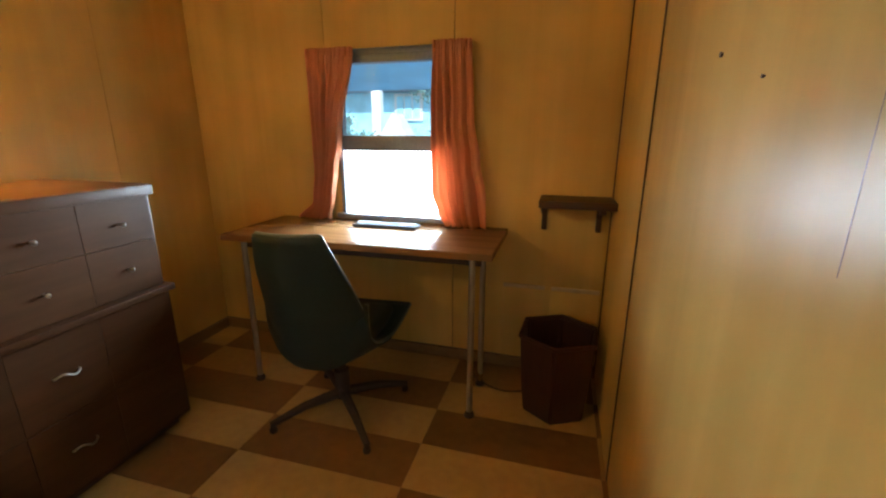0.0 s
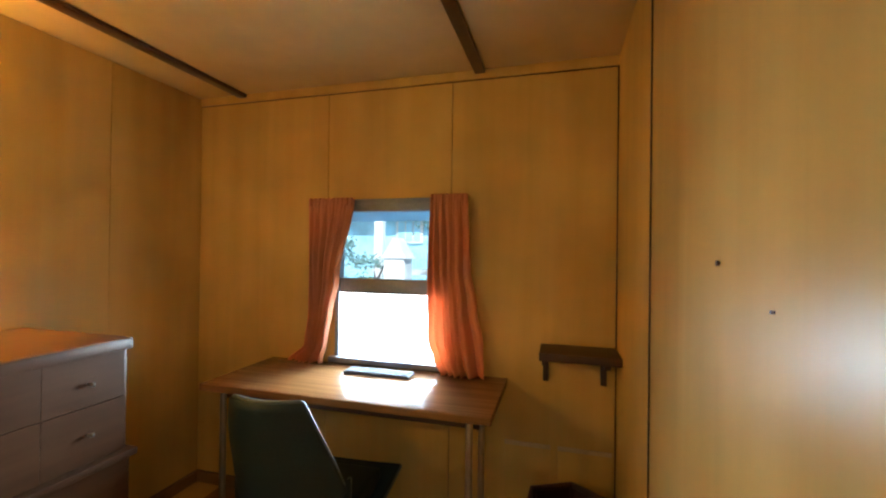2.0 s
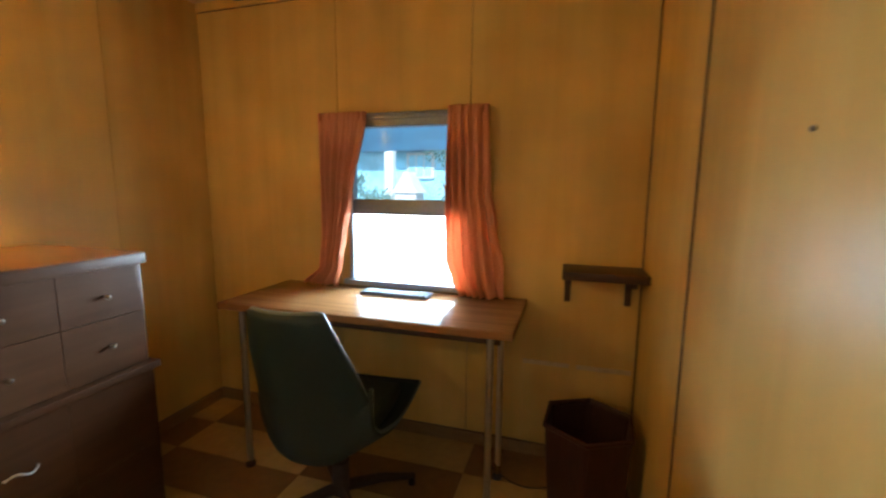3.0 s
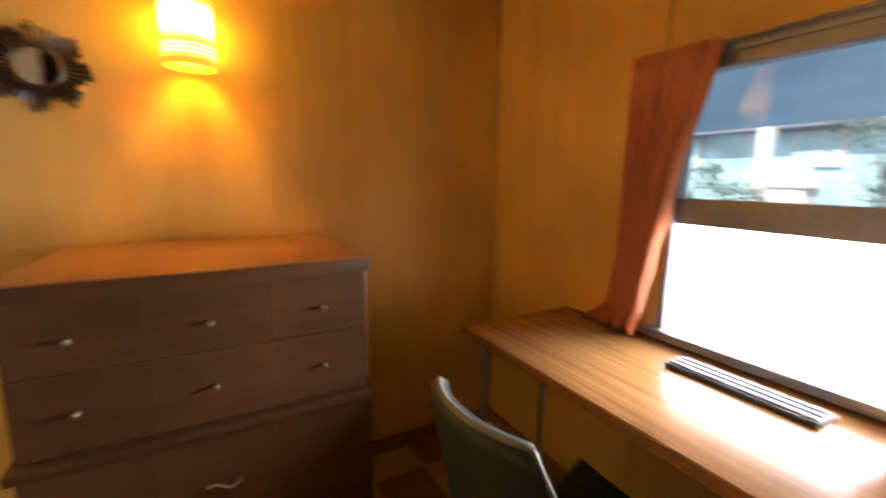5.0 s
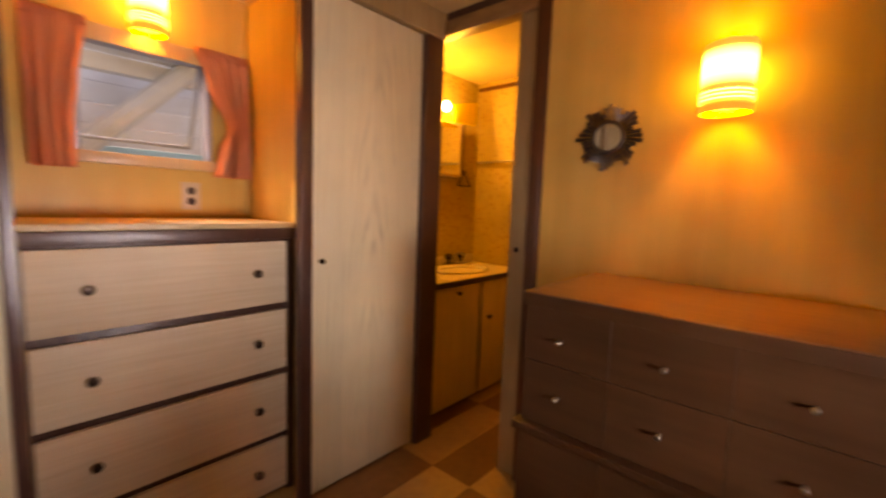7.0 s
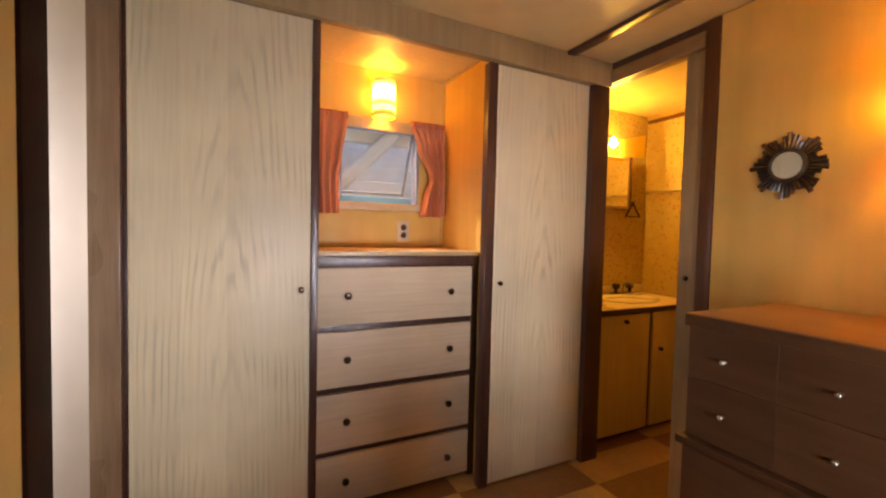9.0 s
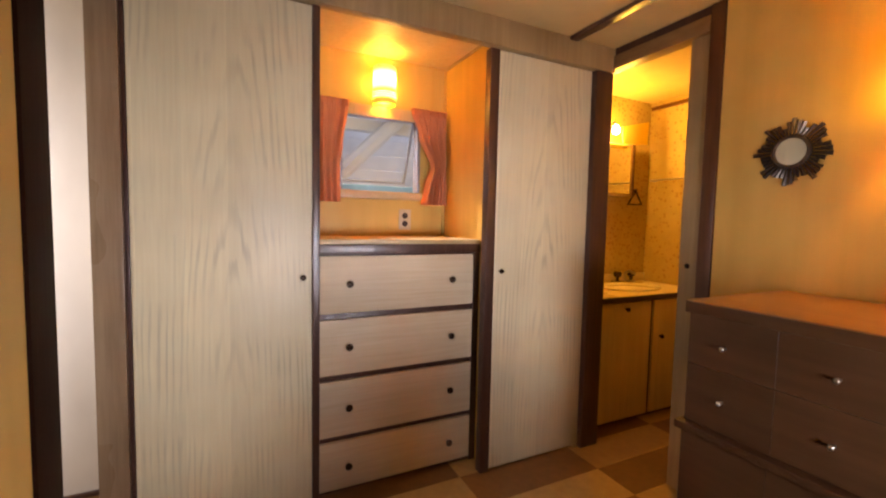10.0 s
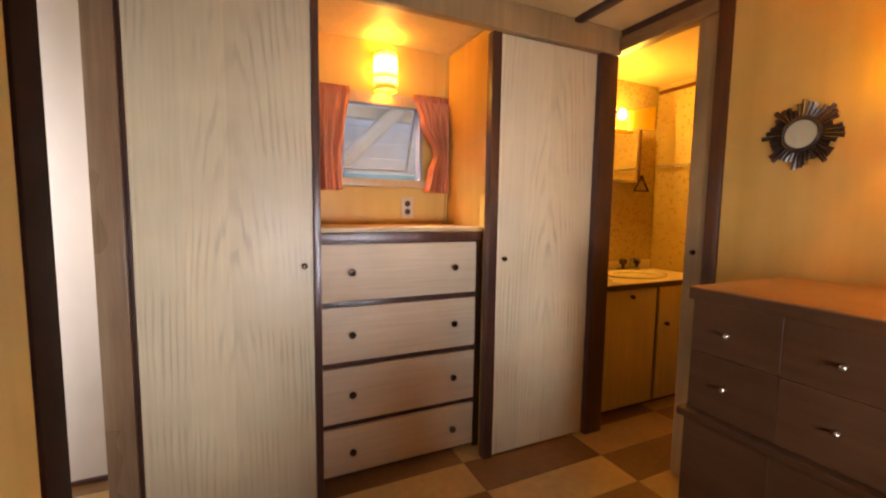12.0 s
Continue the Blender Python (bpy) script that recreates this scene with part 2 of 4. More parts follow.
BURST = grain("sunburst_pewter", (0.16, 0.13, 0.11), (0.09, 0.075, 0.065), (30, 30, 30), 6.0, 0.34, 0.05, metal=0.75)
WHITEPL = grain("ivory_plastic", (0.62, 0.52, 0.36), (0.58, 0.48, 0.32), (10, 10, 10), 6.0, 0.35, 0.0, coarse=0.05)
GLASS = clear_glass("window_glass")
SHADE_GLOW = glowing("lit_amber_glass", (1.0, 0.52, 0.06), 8.5)


def hot_middle(m, low, high):
    """The amber glass is brightest round the bulb and dims towards both rims."""
    n, l = m.node_tree.nodes, m.node_tree.links
    tc = n.new("ShaderNodeTexCoord")
    sep = n.new("ShaderNodeSeparateXYZ")
    l.new(tc.outputs["Generated"], sep.inputs[0])
    rp = n.new("ShaderNodeValToRGB")
    e = rp.color_ramp.elements
    e[0].position, e[0].color = 0.28, (low, low * 0.45, low * 0.03, 1)
    e[1].position, e[1].color = 0.90, (low, low * 0.45, low * 0.03, 1)
    for at in (0.50, 0.68):
        mid = e.new(at)
        mid.color = (high, high * 0.55, high * 0.10, 1)
    l.new(sep.outputs[2], rp.inputs[0])
    l.new(rp.outputs[0], m.node_tree.nodes["Principled BSDF"].inputs["Emission Color"])


hot_middle(SHADE_GLOW, 0.09, 1.9)
AMBER = glowing("dim_amber_glass", (1.0, 0.46, 0.04), 0.55, (0.85, 0.5, 0.12))
BULB_GLOW = glowing("lit_bulb", (1.0, 0.72, 0.32), 40.0)
PORCHPAINT = grain("weathered_grey_paint", (0.82, 0.86, 0.90), (0.72, 0.77, 0.82), (1, 14, 14), 4.0, 0.6, 0.05)
YSHADE = cloth("yellow_shade_card", (0.80, 0.62, 0.16), (0.74, 0.54, 0.12))
BLUEAWN = cloth("blue_fibreglass", (0.55, 0.82, 0.95), (0.48, 0.77, 0.92))
BLUESIDING = grain("pale_blue_siding", (0.45, 0.80, 0.92), (0.40, 0.74, 0.88), (1, 1, 20), 4.0, 0.6, 0.05)
WHITEHOUSE = grain("white_siding", (0.80, 0.80, 0.78), (0.74, 0.74, 0.73), (1, 1, 14), 4.0, 0.6, 0.05)
LEAF = grain("blue_green_leaves", (0.20, 0.34, 0.32), (0.14, 0.25, 0.23), (3, 3, 3), 6.0, 0.5, 0.0, coarse=0.4)
GROUND = grain("pale_gravel", (0.42, 0.43, 0.45), (0.34, 0.35, 0.37), (3, 3, 3), 8.0, 0.9, 0.2)


# ---- building helpers ----
ORIGIN = {}


def box(bm, x0, x1, y0, y1, z0, z1, bev=0.0, seg=2):
    vs = bmesh.ops.create_cube(bm, size=1.0)["verts"]
    for v in vs:
        v.co = Vector((x0 + (v.co.x + 0.5) * (x1 - x0), y0 + (v.co.y + 0.5) * (y1 - y0), z0 + (v.co.z + 0.5) * (z1 - z0)))
    if bev:
        es = {e for v in vs for e in v.link_edges}
        bmesh.ops.bevel(bm, geom=list(es), offset=bev, segments=seg, profile=0.6, affect="EDGES")
    return bm


def boxed(*a, **k):
    return box(bmesh.new(), *a, **k)


def lathe(profile, at=(0, 0, 0), axis="Z", n=24, bm=None):
    """Turned shape from (radius, height) pairs, closed where the radius is 0."""
    bm = bm or bmesh.new()
    turn = {"Z": Matrix.Identity(4), "X": Matrix.Rotation(radians(90), 4, "Y"), "Y": Matrix.Rotation(radians(-90), 4, "X")}[axis]
    m = Matrix.Translation(at) @ turn
    rings = []
    for r, h in profile:
        if r < 1e-6:
            rings.append([bm.verts.new(m @ Vector((0, 0, h)))])
        else:
            rings.append([bm.verts.new(m @ Vector((r * math.cos(2 * math.pi * i / n), r * math.sin(2 * math.pi * i / n), h))) for i in range(n)])
    for a, b in zip(rings, rings[1:]):
        for i in range(n):
            j = (i + 1) % n
            if len(a) == 1 and len(b) > 1:
                bm.faces.new((a[0], b[i], b[j]))
            elif len(b) == 1 and len(a) > 1:
                bm.faces.new((a[i], a[j], b[0]))
            elif len(a) > 1:
                bm.faces.new((a[i], a[j], b[j], b[i]))
    return bm


def tube(points, r, n=10, bm=None):
    """A round bar along a line of points."""
    bm = bm or bmesh.new()
    pts = [Vector(p) for p in points]
    rings = []
    for i, p in enumerate(pts):
        d = (pts[min(i + 1, len(pts) - 1)] - pts[max(i - 1, 0)]).normalized()
        u = d.orthogonal().normalized() if not rings else (u - d * u.dot(d)).normalized()
        w = d.cross(u)
        rr = r[i] if isinstance(r, (list, tuple)) else r
        rings.append([bm.verts.new(p + rr * (math.cos(2 * math.pi * k / n) * u + math.sin(2 * math.pi * k / n) * w)) for k in range(n)])
    for a, b in zip(rings, rings[1:]):
        for k in range(n):
            bm.faces.new((a[k], a[(k + 1) % n], b[(k + 1) % n], b[k]))
    bm.faces.new(rings[0][::-1])
    bm.faces.new(rings[-1])
    return bm


def mesh(name, bm, material, smooth=True):
    bmesh.ops.recalc_face_normals(bm, faces=bm.faces)
    me = bpy.data.meshes.new(name)
    bm.to_mesh(me)
    bm.free()
    me.materials.append(material)
    if smooth:
        for p in me.polygons:
            p.use_smooth = True
        me.set_sharp_from_angle(angle=radians(35))
    return me


def thing(name, loc, label, category, group=""):
    ob = tagged(new(name), label, category, group)
    ob.location = loc
    ORIGIN[ob.name] = Vector(loc)
    return ob


def part(name, bm, material, parent, label=""):
    """Links a bmesh drawn in the room's own metres as one mesh under a thing or a part."""
    o = ORIGIN[parent.name]
    bmesh.ops.translate(bm, verts=bm.verts, vec=-o)
    ob = new(name, mesh(name, bm, material))
    ob.parent = parent
    ORIGIN[ob.name] = o
    if label:
        ob["label"] = label
    return ob


def solid(name, bm, material, label="", category="", kind="", group=""):
    """A top-level thing or piece of the setting that is one mesh."""
    ob = tagged(new(name, mesh(name, bm, material)), label, category, group, kind)
    ORIGIN[ob.name] = Vector((0, 0, 0))
    return ob


# ---- plan ----
NY, EX, CZ = 2.42, 2.20, 2.14      # north wall, east wall, ceiling
BACK = -0.56                        # outer wall behind the closets


def structure():
    solid("ground", boxed(-150, 150, -150, 150, -0.75, -0.7), GROUND, "pale sunlit gravel ground round the trailer", "ground", "structure")
    f = solid("floor", boxed(-1.12, 3.2, -0.62, 2.44, -0.06, -0.003), GROUT, "checked tan and brown vinyl tile floor", "floor", "structure")
    c = bmesh.new()
    box(c, -1.12, 3.2, -0.62, 2.48, CZ, CZ + 0.05)
    solid("ceiling", c, CEIL, "low cream painted ceiling panels with seams", "ceiling", "structure")
    # north wall with its window opening
    b = bmesh.new()
    WX0, WX1, WZ0, WZ1 = 0.86, 1.46, 0.745, 1.54
    box(b, -0.06, WX0, NY, NY + 0.07, -0.02, CZ)
    box(b, WX1, EX + 0.06, NY, NY + 0.07, -0.02, CZ)
    box(b, WX0, WX1, NY, NY + 0.07, -0.02, WZ0)
    box(b, WX0, WX1, NY, NY + 0.07, WZ1, CZ)
    wn = solid("wall_north", b, DARK, "varnished birch panel wall with narrow dark seams", "wall", "structure")
    y0, y1 = NY - 0.008, NY
    for x0, x1, z0, z1 in ((0.0, 0.8085, 0.06, 2.095), (1.4645, EX, 0.06, 2.095), (0.8115, 1.4615, WZ1 + 0.001, 2.095), (0.8115, 1.4615, 0.06, WZ0 - 0.001), (0.8115, WX0, WZ0, WZ1)):
        part("panel", boxed(x0, x1, y0, y1, z0, z1, 0.0015, 1), PANEL, wn)
    solid("trim_north", boxed(0, EX, NY - 0.02, NY - 0.0085, 2.098, CZ, 0.003), PANEL, "thin birch cove strip under the ceiling", "trim", "structure")
    solid("baseboard_north", boxed(0, EX, NY - 0.02, NY - 0.0085, 0.0, 0.058, 0.003), BASEB, "brown low baseboard", "baseboard", "structure")
    # west wall with the bathroom doorway
    b = bmesh.new()
    box(b, -0.06, 0, 0.531, NY, -0.02, CZ)
    box(b, -0.06, 0, -0.05, 0.531, 2.035, CZ)
    ww = solid("wall_west", b, DARK, "varnished birch panel wall behind the dresser", "wall", "structure")
    for y0, y1 in ((0.594, 1.915), (1.9158, NY - 0.01)):
        part("panel", boxed(0.0, 0.008, y0, y1, 0.06, CZ - 0.003, 0.0015, 1), PANEL, ww)
    solid("baseboard_west", boxed(0.0085, 0.02, 0.615, NY - 0.021, 0.0, 0.058, 0.003), BASEB, "brown low baseboard", "baseboard", "structure")
    # east wall
    b = boxed(EX, EX + 0.06, 0.494, NY, -0.02, CZ)
    box(b, EX, EX + 0.06, 0.02, 0.494, 2.051, CZ)
    we = solid("wall_east", b, DARK, "glossy pale birch panel wall with small nail holes", "wall", "structure")
    for y0, y1 in ((0.497, 1.7425), (1.7475, NY - 0.01)):
        part("panel", boxed(EX - 0.008, EX, y0, y1, 0.0, CZ - 0.003, 0.0015, 1), PANEL, we)
    part("panel_seam", boxed(EX - 0.0083, EX - 0.004, 0.8495, 0.8505, 1.05, 1.29), BASEB, we, "thin dark crack along a panel joint")
    part("seam_strip", boxed(EX - 0.012, EX - 0.002, 1.7405, 1.7495, 0.0, CZ - 0.003, 0.001, 1), DARK, we, "dark seam strip")
    part("corner_strip", boxed(EX - 0.014, EX - 0.0085, NY - 0.02, NY - 0.0095, 0.06, 2.095, 0.002), REDTRIM, we, "thin brown corner strip")
    for y, z, k in ((1.240, 1.288, 0.75), (1.068, 1.236, 0.4)):
        part("nail_hole", lathe([(0, 0), (0.006 * k, 0.0), (0.0045 * k, 0.004), (0, 0.005)], (EX - 0.0135, y, z), "X", 10), DARK, we, "dark nail hole with a chipped rim")
    solid("door_jamb", boxed(EX - 0.015, EX + 0.075, 0.352, 0.492, 0.0, 2.05, 0.004), JAMB, "dark stained door jamb", "trim", "structure")
    solid("trim_corner", boxed(2.120, 2.205, -0.05, 0.006, 0.0, CZ - 0.005, 0.006), BROWNPOST, "brown varnished corner post with worn patches", "trim", "structure")
    # hall beyond the doorway
    b = boxed(2.21, 3.2, -0.62, -0.555, -0.02, CZ)
    solid("wall_hall_south", b, HALLPAINT, "pale cream hall wall", "wall", "structure")
    # unseen east wall; its opening is invented to go with the hall fill lamp
    b = boxed(3.14, 3.2, -0.555, NY, -0.02, 0.9)
    box(b, 3.14, 3.2, -0.555, NY, 1.8, CZ)
    box(b, 3.14, 3.2, -0.555, -0.25, 0.9, 1.8)
    box(b, 3.14, 3.2, 0.45, NY, 0.9, 1.8)
    solid("wall_hall_east", b, HALLPAINT, "pale cream hall wall with an unseen opening added for the fill lamp", "wall", "structure")
    solid("wall_hall_north", boxed(EX + 0.06, 3.14, 1.2, 1.26, -0.02, CZ), HALLPAINT, "pale cream hall wall", "wall", "structure")
    solid("baseboard_hall", boxed(2.21, 3.13, -0.554, -0.54, 0.0, 0.02, 0.002), DARK, "dark low baseboard", "baseboard", "structure")
    # outer south wall with the niche window opening
    b = bmesh.new()
    NX0, NX1, NZ0, NZ1 = 0.86, 1.315, 1.365, 1.80
    box(b, -1.12, NX0, BACK - 0.06, BACK, -0.02, CZ)
    box(b, NX1, 2.21, BACK - 0.06, BACK, -0.02, CZ)
    box(b, NX0, NX1, BACK - 0.06, BACK, -0.02, NZ0)
    box(b, NX0, NX1, BACK - 0.06, BACK, NZ1, CZ)
    solid("wall_south", b, PANEL, "birch panelled outer wall behind the closets", "wall", "structure")
    # closet partitions and header
    solid("partition_niche_east", boxed(1.50, 1.528, BACK, -0.022, 0, 2.13), PANEL, "birch closet partition", "wall", "structure")
    solid("partition_niche_west", boxed(0.668, 0.70, BACK, -0.022, 0, 2.13), PANEL, "birch closet partition with narrow edge strip", "wall", "structure")
    solid("partition_bathroom", boxed(-0.055, 0.0, BACK, -0.052, -0.02, 2.12), PANEL, "birch partition", "wall", "structure")
    solid("partition_hall", boxed(2.135, 2.205, BACK, -0.052, -0.02, 2.12), CREAM, "cream partition", "wall", "structure")
    b = boxed(0.0, 2.118, -0.02, 0.03, 2.015, CZ - 0.002, 0.004)
    solid("closet_header", b, EDGEWOOD, "tan wooden header board above the closet doors", "trim", "structure")
    solid("niche_soffit", boxed(0.702, 1.498, BACK + 0.001, -0.021, 2.09, 2.13), CREAM, "painted niche soffit", "ceiling", "structure")
    solid("post_bathroom", boxed(0.005, 0.122, -0.03, 0.025, 0.0, 2.013, 0.004), DARK, "dark stained doorway post", "trim", "structure")
    solid("post_niche_west", boxed(0.697, 0.745, -0.045, 0.0, 0.0, 2.013, 0.003), DARK, "dark stained closet post", "trim", "structure")
    solid("post_niche_east", boxed(1.502, 1.53, -0.012, 0.006, 0.0, 2.013, 0.003), DARK, "dark stained closet post", "trim", "structure")
    solid("doorway_header", boxed(-0.055, 0.014, 0.03, 0.53, 2.032, 2.10, 0.004), BASEB, "brown doorway header board", "trim", "structure")
    solid("doorway_trim", boxed(-0.03, 0.012, 0.5315, 0.592, 0.0, CZ - 0.002, 0.004), REDTRIM, "reddish-brown door trim", "trim", "structure")
    # bathroom shell
    solid("wall_bathroom_west", boxed(-1.12, -1.03, BACK, 1.3, -0.02, CZ), PAPER, "yellow flowered wallpaper wall", "wall", "structure")
    solid("wall_bathroom_south", boxed(-1.03, -0.056, BACK, BACK + 0.006, 0.75, CZ), PAPER, "yellow flowered wallpaper wall", "wall", "structure")
    # invented wall out of view, set near to bounce bulb light onto the vanity
    solid("wall_bathroom_north", boxed(-1.03, -0.061, 0.62, 0.68, -0.02, CZ), PAPER, "yellow flowered wallpaper wall", "wall", "structure")
    solid("trim_bathroom", boxed(-1.029, -1.012, BACK + 0.02, 1.19, 2.08, 2.105, 0.002), REDTRIM, "brown cove strip", "trim", "structure")
    for x in (0.29, 1.595):
        solid("ceiling_batten", boxed(x - 0.024, x + 0.024, 0.032, NY - 0.021, CZ - 0.02, CZ - 0.0005, 0.003), DARK, "dark wooden ceiling batten over a panel seam", "trim", "structure")
    return f


FLOOR = structure()


def window_north():
    w = thing("window_1", (1.16, NY + 0.03, 0.745), "aluminium sash window with daylight behind it", "window")
    w["kind"] = "structure"
    y0, y1 = NY - 0.012, NY + 0.045
    x0, x1, z0, z1 = 0.86, 1.46, 0.745, 1.54
    part("frame", boxed(x0, x0 + 0.022, y0, y1, z0, z1, 0.003), ALU, w)
    part("frame", boxed(x1 - 0.022, x1, y0, y1, z0, z1, 0.003), ALU, w)
    part("frame", boxed(x0 + 0.022, x1 - 0.022, y0 - 0.004, y1, z1 - 0.045, z1 + 0.012, 0.003), ALU, w)
    part("head_channel", boxed(x0, x1, y0 - 0.012, y0 - 0.004, z1 - 0.012, z1 + 0.014, 0.002), ALU, w)
    part("sill", boxed(x0 - 0.02, x1 + 0.02, y0 - 0.03, y1, z0 - 0.004, z0 + 0.022, 0.003), ALU, w, "grey metal sill")
    rail = part("meeting_rail", boxed(x0 + 0.022, x1 - 0.022, y0 + 0.01, y1 - 0.01, 1.085, 1.16, 0.004), ALU, w, "broad grey meeting rail")
    for za, zb, yy in ((z0 + 0.022, 1.086, NY + 0.012), (1.159, z1 - 0.045, NY + 0.026)):
        p = part("pane", boxed(x0 + 0.022, x1 - 0.022, yy, yy + 0.004, za, zb), GLASS, w)
        p.visible_shadow = False
    return w


window_north()


def along(points, z):
    """The x of an edge drawn as (z, x) pairs from the top down, eased between them."""
    for (za, xa), (zb, xb) in zip(points, points[1:]):
        if z >= zb:
            return xa + (xb - xa) * step(za - z, 0, za - zb)
    return points[-1][1]


def step(v, a, b):
    s = min(1, max(0, (v - a) / (b - a)))
    return s * s * (3 - 2 * s)


def curtain(name, left_edge, right_edge, y, label, folds, header=0.045, toward=1):
    """A gathered curtain hung between two drawn edges, its pleats deepening below the heading."""
    bm = bmesh.new()
    nu, nv = 84, 40
    ztop, zbot = left_edge[0][0], left_edge[-1][0]
    x0, x1 = left_edge[0][1], right_edge[0][1]
    grid = []
    for j in range(nv + 1):
        v = j / nv
        z = ztop + (zbot - ztop) * v
        left, right = along(left_edge, z), along(right_edge, z)
        row = []
        for i in range(nu + 1):
            u = i / nu
            deep = 0.005 + 0.019 * step(ztop - z, header, header + 0.22) * (0.75 + 0.25 * math.sin(3 * u + 5 * v))
            ph = folds * 2 * math.pi * (u + 0.05 * math.sin(5.3 * u + x0 * 40) + 0.03 * math.sin(4 * v + 6 * u))
            deep *= 0.55 + 0.6 * abs(math.sin(1.7 * folds * u + x1 * 17)) + 0.2 * math.sin(5 * v + 4 * u)
            small = 0.0022 * math.sin(folds * 6.9 * math.pi * u + 3 * v) * (1.0 if ztop - z < header * 1.6 else 0.35)
            x = left + (right - left) * (u + 0.012 * math.sin(ph * 0.5 + 7 * v) * v * (1 - u) * u * 4)
            hem = 0.006 * math.sin(ph) - 0.008 * u if j == nv else 0
            frill = 0.004 * math.sin(folds * 9 * math.pi * u) if j == 0 else 0
            row.append(bm.verts.new((x, y + toward * (deep * math.sin(ph) + small - 0.012 * math.sin(math.pi * u)), z + max(hem, 0) + frill)))
        grid.append(row)
    for a, b in zip(grid, grid[1:]):
        for i in range(nu):
            bm.faces.new((a[i], a[i + 1], b[i + 1], b[i]))
    t = thing(name, ((x0 + x1) / 2, y, zbot), label, "curtain")
    c = part("fabric", bm, CURTAIN, t)
    sd = c.modifiers.new("thick", "SOLIDIFY")
    sd.thickness = 0.002
    for k in range(int(folds) * 2):
        hd = bmesh.new()
        xx = x0 + (x1 - x0) * (k + 0.5) / (int(folds) * 2)
        box(hd, xx - 0.004, xx + 0.003, y - toward * 0.016, y + toward * 0.002, ztop - header * (0.75 + 0.2 * (k % 2)), ztop + 0.004, 0.003, 1)
        part("heading_pleat", hd, CURTAIN, t, "gathered stitched pleat")
    return t


curtain("curtain", ((1.556, 0.733), (1.34, 0.743), (1.0, 0.744), (0.83, 0.722), (0.737, 0.625)), ((1.556, 0.985), (1.16, 0.903), (0.985, 0.868), (0.87, 0.850), (0.737, 0.826)), NY - 0.055,
        "faded orange woven curtain swept aside, hem on the desk", 5)
curtain("curtain", ((1.562, 1.376), (1.16, 1.369), (0.90, 1.374), (0.80, 1.405), (0.736, 1.440)), ((1.562, 1.553), (1.23, 1.568), (1.05, 1.60), (0.88, 1.634), (0.736, 1.640)), NY - 0.06,
        "faded orange woven curtain hanging full, hem on the desk", 5)
rod = thing("curtain_rod", (1.13, NY - 0.04, 1.55), "thin metal curtain rod over the desk window", "curtain rod")
part("rod", tube([(0.742, NY - 0.045, 1.548), (1.545, NY - 0.045, 1.548)], 0.004), ALU, rod)
for xx in (0.75, 1.538):
    part("bracket", boxed(xx - 0.006, xx + 0.006, NY - 0.05, NY - 0.008, 1.538, 1.556, 0.002), ALU, rod)


def desk():
    x0, x1, y0, y1 = 0.50, 1.735, 1.935, NY - 0.012
    d = thing("desk", (1.1, 2.2, 0), "wood-grain laminate desk on thin metal tube legs", "desk")
    part("desktop", boxed(x0, x1, y0, y1, 0.702, 0.733, 0.003), DESKTOP, d)
    part("edge_band", boxed(x0 + 0.001, x1 - 0.001, y0 - 0.003, y0 + 0.001, 0.704, 0.731, 0.001, 1), DESKTOP, d, "reddish laminate edge band")
    part("apron", boxed(x0 + 0.06, x1 - 0.05, y0 + 0.05, y0 + 0.065, 0.665, 0.7015, 0.002), SHELFWOOD, d)
    for x in (0.605, 1.655):
        for y in (1.955, 2.20):
            leg = part("leg", tube([(x, y, 0.012), (x, y, 0.702)], 0.0125, 14), CHROME, d, "pinkish metal tube leg")
            part("foot", lathe([(0, 0), (0.02, 0), (0.022, 0.008), (0.016, 0.022), (0.0126, 0.026)], (x, y, 0), n=16), RUBBER, leg, "dark rubber foot")
    return d


desk()


def vent():
    v = thing("metal_vent", (1.16, 2.29, 0.733), "grey slatted metal vent lying on the desk by the window", "vent")
    part("body", boxed(1.0, 1.32, 2.245, 2.325, 0.733, 0.745, 0.003), VENTGREY, v)
    for k in range(3):
        part("slat", boxed(1.008, 1.312, 2.252 + 0.024 * k, 2.268 + 0.024 * k, 0.7455, 0.749, 0.001, 1), VENTGREY, v)


vent()


def shelf():
    s = thing("wall_shelf", (2.04, NY, 0.88), "small dark wooden wall shelf on two brackets", "shelf")
    part("board", boxed(1.88, 2.190, 2.215, NY - 0.009, 0.868, 0.900, 0.004), SHELFWOOD, s)
    for x in (1.902, 2.140):
        b = boxed(x - 0.012, x + 0.012, NY - 0.03, NY - 0.009, 0.74, 0.867, 0.003)
        box(b, x - 0.012, x + 0.012, 2.245, NY - 0.03, 0.845, 0.867, 0.003)
        part("bracket", b, SHELFWOOD, s)


shelf()
for x0, x1 in ((1.725, 1.925), (1.955, 2.175)):
    p = thing("access_panel", ((x0 + x1) / 2, NY - 0.01, 0.06), "pale raised access panel low on the wall", "wall panel", "access panels")
    part("board", boxed(x0, x1, NY - 0.016, NY - 0.0085, 0.062, 0.455, 0.003), PANEL, p)
    # paler strip along the top of the board
    part("top_edge", boxed(x0, x1, NY - 0.022, NY - 0.0165, 0.44, 0.46, 0.002), CREAM, p, "pale top edge")


